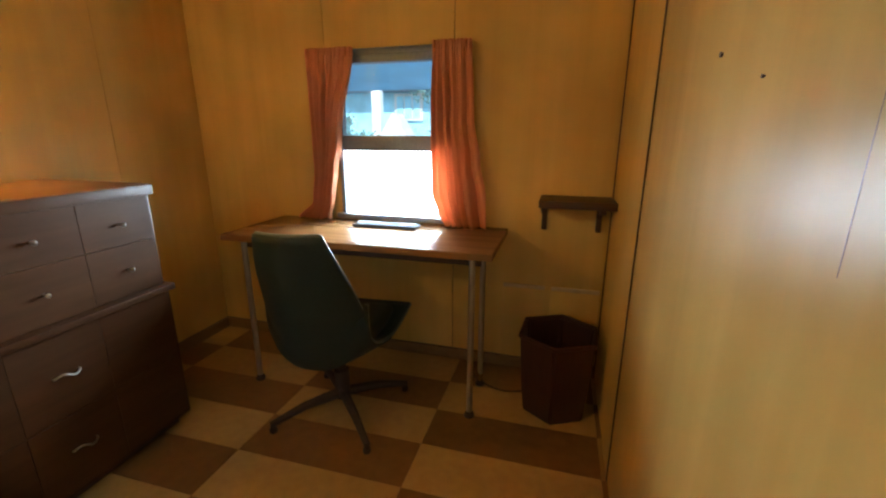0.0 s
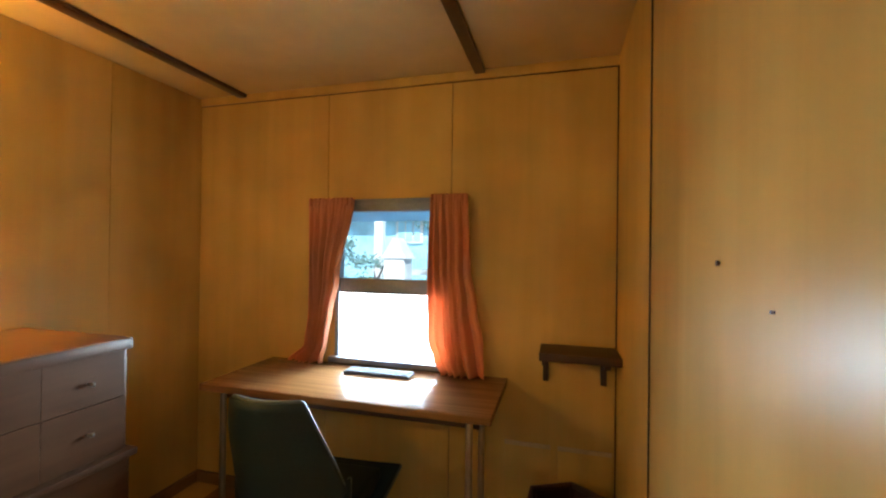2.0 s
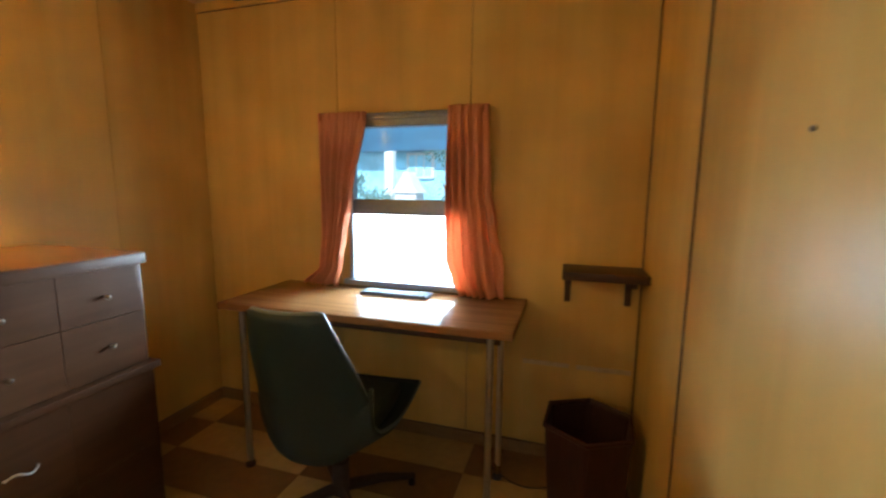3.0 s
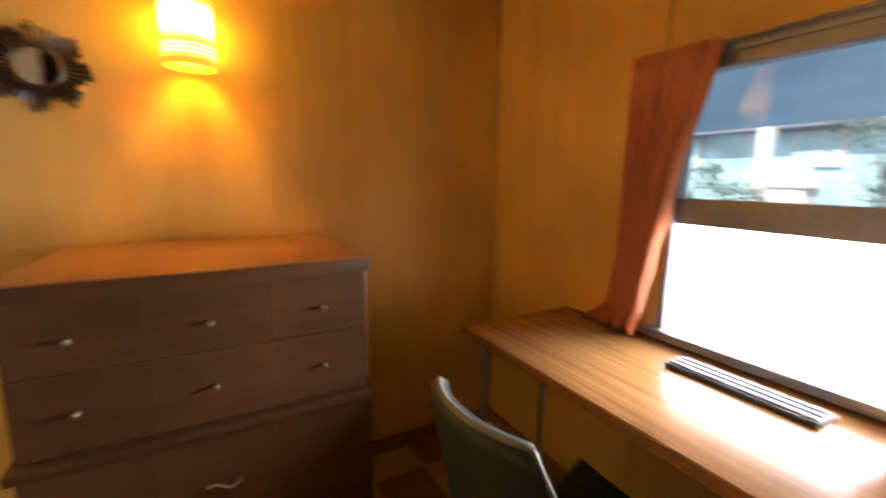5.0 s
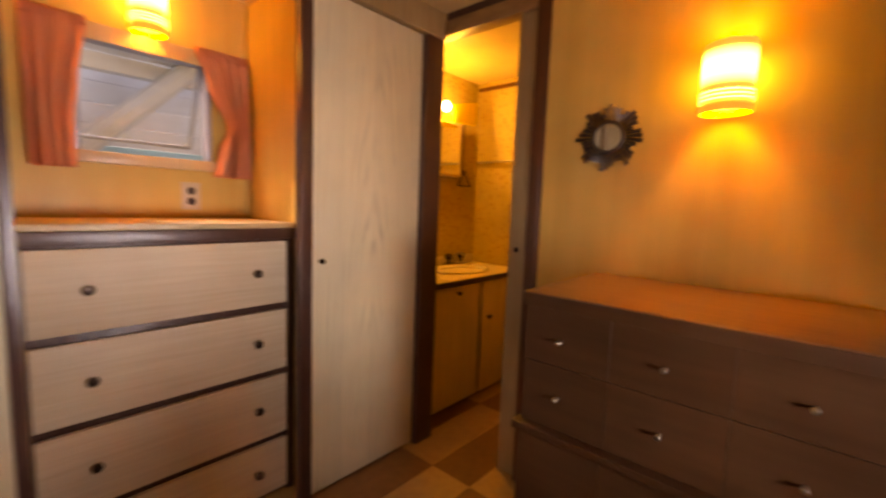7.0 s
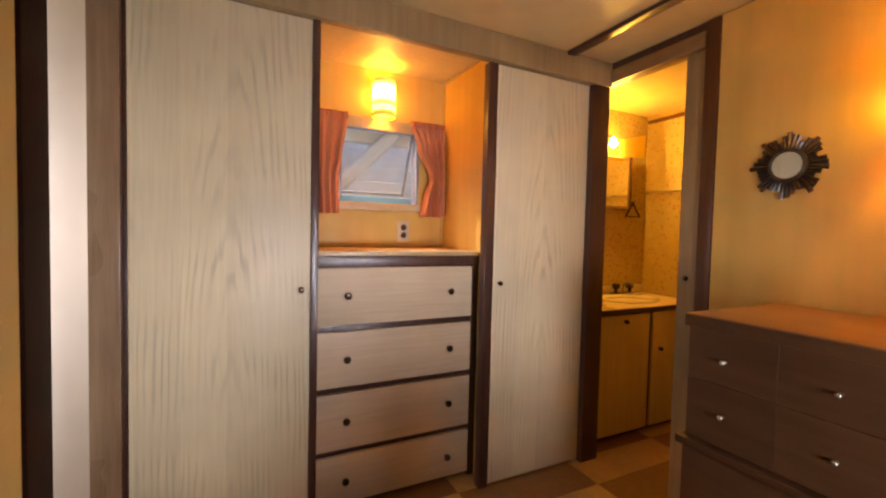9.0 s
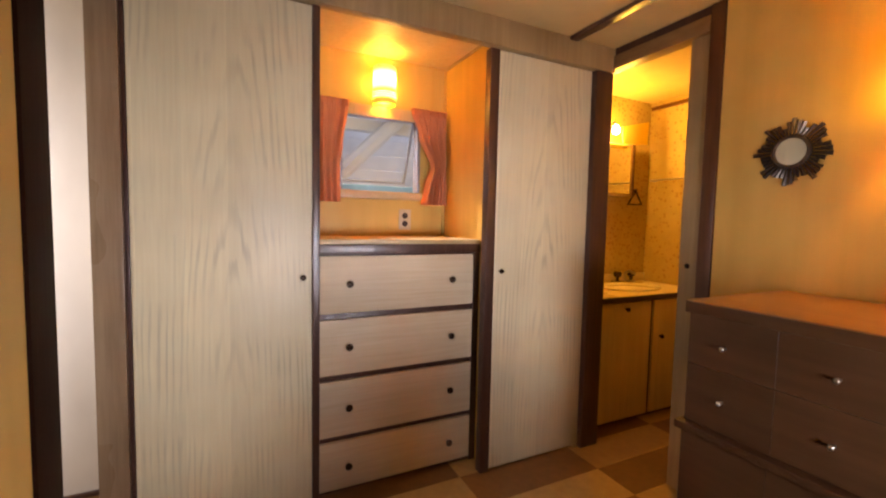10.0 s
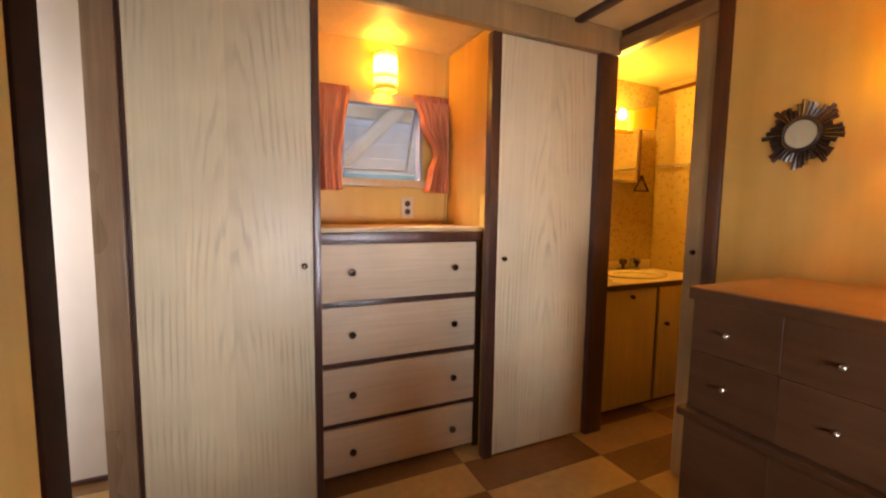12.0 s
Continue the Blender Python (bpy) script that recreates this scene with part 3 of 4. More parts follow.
def waste_bin():
    at = Matrix.Translation((2.0, 2.125, 0)) @ Matrix.Rotation(radians(-94), 4, "Z")
    t = thing("waste_bin", (2.0, 2.125, 0), "dark brown six-sided plastic waste bin beside the wall", "bin")
    def placed(b):
        bmesh.ops.transform(b, matrix=at, verts=b.verts)
        return b
    out = lathe([(0, 0.0), (0.138, 0.0), (0.145, 0.008), (0.158, 0.16), (0.172, 0.350), (0.163, 0.350), (0.135, 0.014), (0, 0.014)], n=6)
    bmesh.ops.bevel(out, geom=[e for e in out.edges if abs(e.verts[0].co.z - e.verts[1].co.z) > 0.1], offset=0.012, segments=3, affect="EDGES")
    part("body", placed(out), BIN, t)
    part("rim", placed(lathe([(0.163, 0.351), (0.175, 0.351), (0.180, 0.358), (0.178, 0.367), (0.168, 0.369), (0.163, 0.362), (0.163, 0.351)], n=6)), BIN, t, "rolled plastic rim")


waste_bin()


def floor_cord():
    c = thing("power_cord", (1.75, 2.2, 0.0), "thin brown power cord lying under the desk", "cord")
    pts = [(1.60 + 0.27 * i / 16, 2.27 - 0.10 * math.sin(i / 16 * 2.4) , 0.005) for i in range(17)]
    part("cable", tube(pts, 0.004, 8), RUBBER, c)
    part("plug", boxed(1.585, 1.605, 2.26, 2.28, 0.0, 0.018, 0.004), RUBBER, c)


floor_cord()


def chair():
    """Swivel shell chair turned part-way towards the desk."""
    c = thing("swivel_chair", (BX, BY, 0), "dark green vinyl bucket swivel chair on a four-star base", "chair")
    place = pose(CX, CYY, 0, 0, 0, CHAIR_TURN)
    nu, nv = 36, 34
    bm = bmesh.new()
    rows = []
    for j in range(nv + 1):
        v = j / nv                       # 0 seat front, 1 top of back
        # centre line of the shell, in the chair's own y (forward) and z
        if v < 0.42:
            s = v / 0.42
            cy, cz = 0.24 - 0.473 * s, 0.399 - 0.085 * math.sin(math.pi * s * 0.6)
        else:
            s = (v - 0.42) / 0.58
            cy, cz = -0.233 - 0.108 * s, 0.318 + 0.54 * s
        half = 0.235 - 0.031 * math.sin(math.pi * 0.5 * min(1, v / 0.5)) if v < 0.5 else 0.204 - 0.087 * ((v - 0.5) / 0.5) ** 1.8
        row = []
        for i in range(nu + 1):
            u = 2 * i / nu - 1
            wing = 0.175 * math.exp(-((v - 0.49) / 0.10) ** 2) + 0.05 * math.exp(-((v - 0.33) / 0.12) ** 2) - 0.010
            lift = abs(u) ** 2.6 * wing
            fwd = abs(u) ** 2.4 * (0.072 * math.exp(-((v - 0.62) / 0.25) ** 2) + 0.03)
            dip = -0.006 * (1 - min(1, abs(u) * 1.15) ** 2) * (1 if v > 0.93 else 0)
            row.append(bm.verts.new(place @ Vector((half * u, cy + fwd, cz + lift + dip))))
        rows.append(row)
    for a, b in zip(rows, rows[1:]):
        for i in range(nu):
            bm.faces.new((a[i], a[i + 1], b[i + 1], b[i]))
    rim = [v.co.copy() for v in [r[0] for r in rows]] + [v.co.copy() for v in rows[-1][1:]] + [v.co.copy() for v in [r[-1] for r in rows][::-1][1:]] + [v.co.copy() for v in rows[0][::-1][1:]]
    shell = part("shell", bm, VINYL, c)
    sd = shell.modifiers.new("thick", "SOLIDIFY")
    sd.thickness, sd.offset = 0.03, 0.0
    part("piping", tube(rim, 0.007, 8), PIPING, c, "pale piping along the rim")
    cu = bmesh.new()
    box(cu, -0.18, 0.18, -0.15, 0.2, 0.345, 0.42, 0.03, 4)
    bmesh.ops.transform(cu, matrix=place, verts=cu.verts)
    part("seat_cushion", cu, VINYL, c)
    part("column", lathe([(0, 0.07), (0.032, 0.07), (0.032, 0.2), (0.02, 0.2), (0.02, 0.27), (0.09, 0.285), (0.09, 0.30), (0, 0.30)], (BX, BY, 0), n=18), RUBBER, c)
    for k in range(4):
        a = radians(BASE_TURN + 90 * k)
        d = Vector((math.cos(a), math.sin(a), 0))
        o = Vector((BX, BY, 0))
        leg = part("leg", tube([o + d * 0.02 + Vector((0, 0, 0.09)), o + d * 0.16 + Vector((0, 0, 0.075)), o + d * 0.30 + Vector((0, 0, 0.035))], [0.022, 0.018, 0.013], 8), RUBBER, c)
        part("glide", lathe([(0, 0), (0.015, 0), (0.016, 0.01), (0.008, 0.03)], tuple(o + d * 0.292), n=10), RUBBER, leg)


CX, CYY, BX, BY = 1.095, 1.89, 1.118, 1.85
CHAIR_TURN, BASE_TURN = 3, -45
chair()


def pull(parent, y, z, x):
    """A little cast pull on a drawer front that faces east."""
    b = lathe([(0, 0), (0.004, 0), (0.0035, 0.009), (0.006, 0.012), (0.0072, 0.017), (0.004, 0.021), (0, 0.022)], (x, y, z), "X", 12)
    part("knob", b, CHROME, parent, "small bright metal knob")


def dresser():
    d = thing("dresser", (0.28, 1.23, 0), "dark walnut chest of drawers with bright metal pulls", "dresser")
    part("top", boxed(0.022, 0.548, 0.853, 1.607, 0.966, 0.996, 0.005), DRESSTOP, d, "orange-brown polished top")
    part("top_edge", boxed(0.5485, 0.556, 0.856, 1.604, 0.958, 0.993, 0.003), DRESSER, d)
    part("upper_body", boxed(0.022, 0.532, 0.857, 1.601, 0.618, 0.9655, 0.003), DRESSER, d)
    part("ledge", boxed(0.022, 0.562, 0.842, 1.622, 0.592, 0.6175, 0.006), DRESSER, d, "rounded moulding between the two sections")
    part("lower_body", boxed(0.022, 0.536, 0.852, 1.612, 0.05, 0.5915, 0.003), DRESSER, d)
    part("plinth", boxed(0.04, 0.49, 0.87, 1.59, 0.0, 0.05, 0.003), DARK, d)
    cols = ((0.860, 1.0955), (1.0963, 1.352), (1.3528, 1.590))
    for z0, z1 in ((0.8005, 0.957), (0.623, 0.799)):
        for y0, y1 in cols:
            dr = part("drawer", boxed(0.530, 0.5365, y0, y1, z0, z1, 0.0007, 1), DRESSER, d)
            kz = 0.871 if z0 > 0.7 else 0.713
            ky = {0.860: 0.968, 1.0963: 1.223, 1.3528: 1.479}[y0]
            pull(dr, ky, kz, 0.5365)
    for z0, z1, kz in ((0.325, 0.585, 0.455), (0.062, 0.318, 0.2)):
        for y0, y1 in cols:
            dr = part("drawer", boxed(0.534, 0.5405, y0 - 0.005, y1 + 0.01 if y1 > 1.5 else y1 - 0.005, z0, z1, 0.0007, 1), DRESSER, d)
            if y0 == 1.0963:
                pts = [(0.546 + 0.012 * math.sin(math.pi * i / 12), 1.188 + 0.072 * i / 12, kz + 0.008 * math.sin(2 * math.pi * i / 12)) for i in range(13)]
                part("handle", tube([(0.5405, 1.188, kz)] + pts + [(0.5405, 1.26, kz)], 0.0032, 8), CHROME, dr, "curved bright metal handle")
    part("corner_cap", lathe([(0, 0), (0.009, 0.002), (0.012, 0.008), (0.008, 0.015), (0, 0.018)], (0.543, 0.845, 0.606), "Y", 14), EDGEWOOD, d, "pale worn corner cap")


dresser()


def sconce(x, y, z0, z1, axis, label, r=0.064):
    """Amber jar wall lamp on a metal gallery, open at top and bottom."""
    s = thing("wall_lamp", (x, y, z0), label, "wall lamp", "amber wall lamps")
    h = z1 - z0
    part("shade", lathe([(r * 0.97, 0.0), (r, h * 0.10), (r, h * 0.9), (r * 0.97, h), (r * 0.93, h), (r * 0.95, h * 0.9), (r * 0.95, h * 0.1), (r * 0.93, 0.0), (r * 0.97, 0.0)], (x, y, z0), n=28), SHADE_GLOW, s, "glowing amber glass shade")
    part("gallery", lathe([(r * 0.98, -0.022), (r * 1.04, -0.018), (r * 1.04, -0.004), (r * 0.99, 0.0), (r * 0.95, -0.004), (r * 0.95, -0.018), (r * 0.98, -0.022)], (x, y, z0), n=28), AMBER, s, "amber glass collar under the shade")
    for k in range(3):
        part("rib", lathe([(r * 1.0, 0.006 + 0.011 * k), (r * 1.05, 0.010 + 0.011 * k), (r * 1.0, 0.015 + 0.011 * k)], (x, y, z0), n=28), SHADE_GLOW, s)
    part("bulb", lathe([(0, 0.03), (0.012, 0.035), (0.013, 0.06), (0.02, 0.085), (0.02, 0.1), (0.011, 0.118), (0, 0.12)], (x, y, z0), n=16), BULB_GLOW, s).visible_shadow = False
    if axis == "X":
        part("arm", tube([(0.009, y, z0 + 0.03), (x, y, z0 + 0.03)], 0.007), CHROME, s)
        part("backplate", lathe([(0, 0), (0.035, 0), (0.033, 0.008), (0, 0.01)], (0.009, y, z0 + 0.03), "X", 20), CHROME, s)
    else:
        part("arm", tube([(x, BACK + 0.001, z0 + 0.03), (x, y, z0 + 0.03)], 0.007), CHROME, s)
        part("backplate", lathe([(0, 0), (0.035, 0), (0.033, 0.008), (0, 0.01)], (x, BACK + 0.001, z0 + 0.03), "Y", 20), CHROME, s)


sconce(0.095, 1.217, 1.540, 1.712, "X", "lit amber glass wall lamp above the dresser", 0.067)
sconce(1.096, BACK + 0.085, 1.840, 2.010, "Y", "lit amber glass wall lamp above the niche window", 0.060)


def sunburst():
    s = thing("sunburst_mirror", (0.012, 0.856, 1.49), "small round mirror in a dark metal sunburst frame", "mirror")
    part("glass", lathe([(0, 0.004), (0.047, 0.004), (0.049, 0.0), (0.049, -0.01), (0, -0.01)], (0.024, 0.856, 1.49), "X", 32), MIRROR, s)
    part("ring", lathe([(0.048, -0.008), (0.048, 0.007), (0.053, 0.010), (0.060, 0.006), (0.060, -0.008), (0.048, -0.008)], (0.024, 0.856, 1.49), "X", 32), BURST, s)
    lens = (0.118, 0.104, 0.092, 0.100, 0.116)
    for k in range(40):
        a = 2 * math.pi * k / 40
        ln = lens[k % 5] + 0.006 * math.sin(k * 2.7)
        m = Matrix.Translation((0.020, 0.856, 1.49)) @ Matrix.Rotation(a, 4, "X")
        b = bmesh.new()
        vs = [b.verts.new(m @ Vector(p)) for p in ((-0.003, -0.0026, 0.056), (0.004, 0, 0.056), (-0.003, 0.0026, 0.056), (-0.003, -0.0085, ln), (0.005, 0, ln), (-0.003, 0.0085, ln))]
        for f in ((0, 1, 4, 3), (1, 2, 5, 4), (2, 0, 3, 5), (0, 2, 1), (3, 4, 5)):
            b.faces.new([vs[i] for i in f])
        part("ray", b, BURST, s)


sunburst()


# ---- closet wall ----
def round_knob(parent, x, y, z, r=0.016):
    part("knob", lathe([(0, 0), (r * 0.55, 0), (r * 0.5, 0.008), (r * 0.95, 0.014), (r, 0.02), (r * 0.7, 0.027), (0, 0.029)], (x, y, z), "Y", 18), KNOB, parent, "dark round knob")


def closet_door(x0, x1, z1, kx, kz, y0, label):
    d = thing("closet_door", ((x0 + x1) / 2, y0, 0), label, "sliding door", "closet doors")
    part("leaf", boxed(x0, x1, y0 - 0.025, y0, 0.012, z1, 0.003), DOORWOOD, d)
    round_knob(d, kx, y0, kz, 0.012)
    part("guide", boxed(x0 + 0.003, x0 + 0.03 if x0 < 1 else x0 + 0.02, y0 - 0.02, y0 + 0.004, 0.0, 0.011, 0.002), CREAM, d, "pale floor guide")
    return d


closet_door(1.531, 2.105, 2.012, 1.565, 0.992, -0.004, "tall pale oak-grain sliding closet door")
closet_door(0.124, 0.694, 2.012, 0.662, 0.987, -0.004, "narrower pale oak-grain sliding closet door")
solid("post_closet_east", boxed(2.107, 2.1185, -0.04, -0.006, 0.0, 2.013, 0.002), DARK, "dark closet side strip", "trim", "structure")


def drawer_stack():
    yb, yf = BACK + 0.002, -0.13
    d = thing("built_in_drawers", (1.1, -0.3, 0), "built-in stack of four pale drawers in dark framing", "drawer unit")
    part("carcass", boxed(0.702, 1.498, yb, yf - 0.02, 0.0, 1.10, 0.002), DARK, d)
    part("top", boxed(0.702, 1.498, yb, yf + 0.006, 1.112, 1.132, 0.003), CREAM, d, "pale worn top board")
    part("top_edge", boxed(0.702, 1.498, yf - 0.018, yf + 0.009, 1.07, 1.1115, 0.003), DARK, d)
    part("stile", boxed(0.702, 0.736, yf - 0.018, yf + 0.002, 0.0, 1.069, 0.002), DARK, d)
    part("stile", boxed(1.490, 1.498, yf - 0.018, yf + 0.002, 0.0, 1.069, 0.002), DARK, d)
    for z0, z1, kz in ((0.812, 1.060, 0.940), (0.541, 0.784, 0.663), (0.265, 0.513, 0.392), (0.022, 0.237, 0.125)):
        dr = part("drawer", boxed(0.738, 1.488, yf - 0.017, yf + 0.004, z0, z1, 0.003), DRAWERWOOD, d)
        for kx in (0.860, 1.356):
            round_knob(dr, kx, yf + 0.004, kz)


drawer_stack()
solid("niche_corner_strip", boxed(0.7005, 0.712, BACK + 0.0005, BACK + 0.012, 1.133, 2.089, 0.003), PANEL, "thin birch corner strip in the niche", "trim", "structure")
solid("niche_top_strip", boxed(0.7005, 0.71, BACK + 0.0125, -0.03, 2.078, 2.0895, 0.002), CREAM, "thin cream strip under the niche soffit", "trim", "structure")


def window_niche():
    w = thing("window_2", (1.08, BACK, 1.365), "small awning window with its pane tilted open", "window")
    w["kind"] = "structure"
    x0, x1, z0, z1 = 0.86, 1.315, 1.365, 1.80
    ya, yb = BACK - 0.05, BACK + 0.018
    part("frame", boxed(x0, x0 + 0.018, ya, yb, z0, z1, 0.003), ALU, w)
    part("frame", boxed(x1 - 0.018, x1, ya, yb, z0, z1, 0.003), ALU, w)
    part("frame", boxed(x0 + 0.018, x1 - 0.018, ya, yb, z1 - 0.03, z1, 0.003), ALU, w)
    part("head_board", boxed(x0 - 0.008, x1 + 0.008, BACK + 0.0185, BACK + 0.032, z1 - 0.035, z1 + 0.024, 0.003), CREAM, w, "varnished wooden head board")
    part("sill", boxed(x0 - 0.01, x1 + 0.01, ya, yb + 0.02, z0 - 0.032, z0 + 0.010, 0.004), CREAM, w, "pale wooden sill")
    m = Matrix.Translation((0, BACK - 0.03, z1 - 0.03)) @ Matrix.Rotation(radians(-24), 4, "X") @ Matrix.Translation((0, -(BACK - 0.03), -(z1 - 0.03)))
    def tilt(b):
        bmesh.ops.transform(b, matrix=m, verts=b.verts)
        return b
    sash = part("sash", tilt(boxed(x0 + 0.02, x0 + 0.034, BACK - 0.038, BACK - 0.026, z0 + 0.04, z1 - 0.03, 0.002)), ALU, w)
    part("sash", tilt(boxed(x1 - 0.034, x1 - 0.02, BACK - 0.038, BACK - 0.026, z0 + 0.04, z1 - 0.03, 0.002)), ALU, w)
    part("sash", tilt(boxed(x0 + 0.034, x1 - 0.034, BACK - 0.038, BACK - 0.026, z0 + 0.04, z0 + 0.054, 0.002)), ALU, w)
    p = part("pane", tilt(boxed(x0 + 0.034, x1 - 0.034, BACK - 0.034, BACK - 0.031, z0 + 0.054, z1 - 0.03)), GLASS, w)
    p.visible_shadow = False


window_niche()
curtain("curtain", ((1.822, 1.272), (1.60, 1.300), (1.50, 1.315), (1.308, 1.312)), ((1.822, 1.440), (1.50, 1.438), (1.308, 1.434)), BACK + 0.05,
        "short bright orange curtain hanging straight beside the niche window", 4, 0.03, -1)
curtain("curtain", ((1.826, 0.716), (1.308, 0.708)), ((1.826, 0.930), (1.70, 0.884), (1.52, 0.800), (1.42, 0.835), (1.308, 0.862)), BACK + 0.05,
        "short bright orange curtain swept aside from the niche window", 5, 0.03, -1)


def outlet():
    o = thing("wall_outlet", (0.942, BACK, 1.224), "ivory double wall outlet below the niche window", "outlet")
    part("plate", boxed(0.906, 0.978, BACK, BACK + 0.006, 1.166, 1.282, 0.003), WHITEPL, o)
    for z in (1.246, 1.202):
        part("socket", lathe([(0, 0.004), (0.015, 0.004), (0.017, 0.0)], (0.942, BACK + 0.006, z), "Y", 16), RUBBER, o, "dark socket face")


outlet()


# ---- bathroom beyond the doorway ----
def pocket_door():
    d = thing("pocket_door", (0, 0.475, 0), "edge of a pale sliding pocket door left open", "door")
    part("leaf", boxed(-0.04, -0.006, 0.44, 0.5305, 0.012, 2.03, 0.003), EDGEWOOD, d)
    part("knob", lathe([(0, 0), (0.008, 0), (0.012, 0.008), (0.008, 0.016), (0, 0.017)], (-0.006, 0.483, 1.044), "X", 14), KNOB, d, "small dark knob")


pocket_door()


def vanity():
    v = thing("vanity_cabinet", (-0.5, -0.3, 0), "yellowed wooden bathroom vanity with two doors", "vanity")
    part("body", boxed(-1.028, -0.058, BACK + 0.008, -0.10, 0.03, 0.762, 0.003), VANITY, v)
    part("plinth", boxed(-1.028, -0.058, BACK + 0.02, -0.115, 0.0, 0.03), DARK, v)
    part("stile", boxed(-0.55, -0.528, -0.0995, -0.092, 0.03, 0.76, 0.001, 1), DARK, v)
    for x0, x1, kx, kz in ((-0.525, -0.062, -0.302, 0.716), (-1.02, -0.553, -0.617, 0.522)):
        dr = part("door", boxed(x0, x1, -0.0995, -0.082, 0.035, 0.755, 0.003), VANITY, v)
        round_knob(dr, kx, -0.082, kz, 0.014)
    c = thing("vanity_counter", (-0.5, -0.3, 0.763), "cream laminate counter with a dark front edge", "counter")
    part("slab", boxed(-1.028, -0.058, BACK + 0.008, -0.07, 0.770, 0.797, 0.003), COUNTER, c)
    part("edge", boxed(-1.028, -0.058, -0.0695, -0.062, 0.763, 0.793, 0.002), DARK, c)
    part("backsplash", boxed(-1.028, -0.058, BACK + 0.007, BACK + 0.02, 0.798, 0.86, 0.002), COUNTER, c)
    s = thing("sink_basin", (-0.62, -0.32, 0.797), "cream oval drop-in sink basin", "sink")
    b = lathe([(0.19, 0.0), (0.195, 0.006), (0.18, 0.010), (0.165, 0.004), (0.12, -0.02), (0.03, -0.024), (0, -0.024)], (0, 0, 0), n=32)
    bmesh.ops.transform(b, matrix=Matrix.Translation((-0.60, -0.31, 0.799)) @ Matrix.Diagonal((1.2, 0.85, 1, 1)), verts=b.verts)
    part("bowl", b, PORCELAIN, s)
    f = thing("faucet", (-0.76, -0.5, 0.797), "chrome two-handle faucet at the sink", "faucet")
    part("base", boxed(-0.86, -0.66, -0.53, -0.48, 0.797, 0.815, 0.006), CHROME, f)
    for x in (-0.84, -0.70):
        part("handle", lathe([(0, 0.0), (0.012, 0.0), (0.012, 0.025), (0.026, 0.03), (0.028, 0.055), (0.02, 0.066), (0, 0.068)], (x, -0.505, 0.815), n=14), KNOB, f, "dark round tap handle")
    part("spout", tube([(-0.77, -0.505, 0.815), (-0.77, -0.50, 0.87), (-0.77, -0.46, 0.89), (-0.77, -0.41, 0.87)], 0.009, 10), CHROME, f)


vanity()


def bath_fittings():
    l = thing("bathroom_lamp", (-0.6, BACK + 0.05, 1.85), "bare lit bulb beside a yellow lamp shade", "wall lamp")
    part("bulb", lathe([(0, -0.03), (0.018, -0.022), (0.026, 0.0), (0.018, 0.022), (0.012, 0.035), (0, 0.036)], (-0.50, -0.40, 1.855), n=18), BULB_GLOW, l).visible_shadow = False
    part("socket", tube([(-0.50, BACK + 0.007, 1.90), (-0.50, -0.41, 1.905), (-0.50, -0.40, 1.885)], 0.012, 10), CHROME, l)
    b = bmesh.new()
    q = [(-0.575, -0.41, 1.890), (-0.83, -0.41, 1.950), (-0.80, -0.39, 1.785), (-0.565, -0.39, 1.770)]
    vs = [b.verts.new(p) for p in q] + [b.verts.new((p[0], p[1] - 0.012, p[2])) for p in q]
    for fc in ((0, 1, 2, 3), (7, 6, 5, 4), (0, 4, 5, 1), (1, 5, 6, 2), (2, 6, 7, 3), (3, 7, 4, 0)):
        b.faces.new([vs[i] for i in fc])
    part("shade", b, YSHADE, l, "tilted yellow shade card")
    part("shade_arm", tube([(-0.72, BACK + 0.007, 1.87), (-0.72, -0.412, 1.87)], 0.006), CHROME, l)
    c = thing("mirror_cabinet", (-0.7, BACK, 1.4), "wall mirror cabinet above the bathroom counter", "cabinet")
    part("body", boxed(-0.77, -0.40, BACK + 0.007, BACK + 0.075, 1.43, 1.795, 0.003), CREAM, c)
    part("mirror", boxed(-0.755, -0.415, BACK + 0.0755, BACK + 0.079, 1.445, 1.785, 0.001, 1), MIRROR, c)
    part("side_edge", boxed(-0.786, -0.7705, BACK + 0.007, BACK + 0.085, 1.43, 1.80), DARK, c, "dark side edge")
    r = thing("towel_ring", (-0.87, BACK + 0.03, 1.42), "dark triangular towel ring", "towel ring")
    part("ring", tube([(-0.875, BACK + 0.03, 1.475), (-0.80, BACK + 0.03, 1.375), (-0.945, BACK + 0.03, 1.375), (-0.875, BACK + 0.03, 1.475)], 0.0075, 8), KNOB, r)
    part("mount", tube([(-0.875, BACK + 0.007, 1.478), (-0.875, BACK + 0.034, 1.478)], 0.010, 10), KNOB, r)
    t = thing("towel_bar", (-1.0, -0.1, 1.56), "thin metal towel bar across the papered wall", "towel bar")
    part("bar", tube([(-0.985, -0.50, 1.555), (-0.985, 0.5, 1.555)], 0.007, 10), CHROME, t)
    for y in (-0.48, 0.48):
        part("bracket", tube([(-1.03, y, 1.555), (-0.985, y, 1.555)], 0.008, 8), CHROME, t)


bath_fittings()


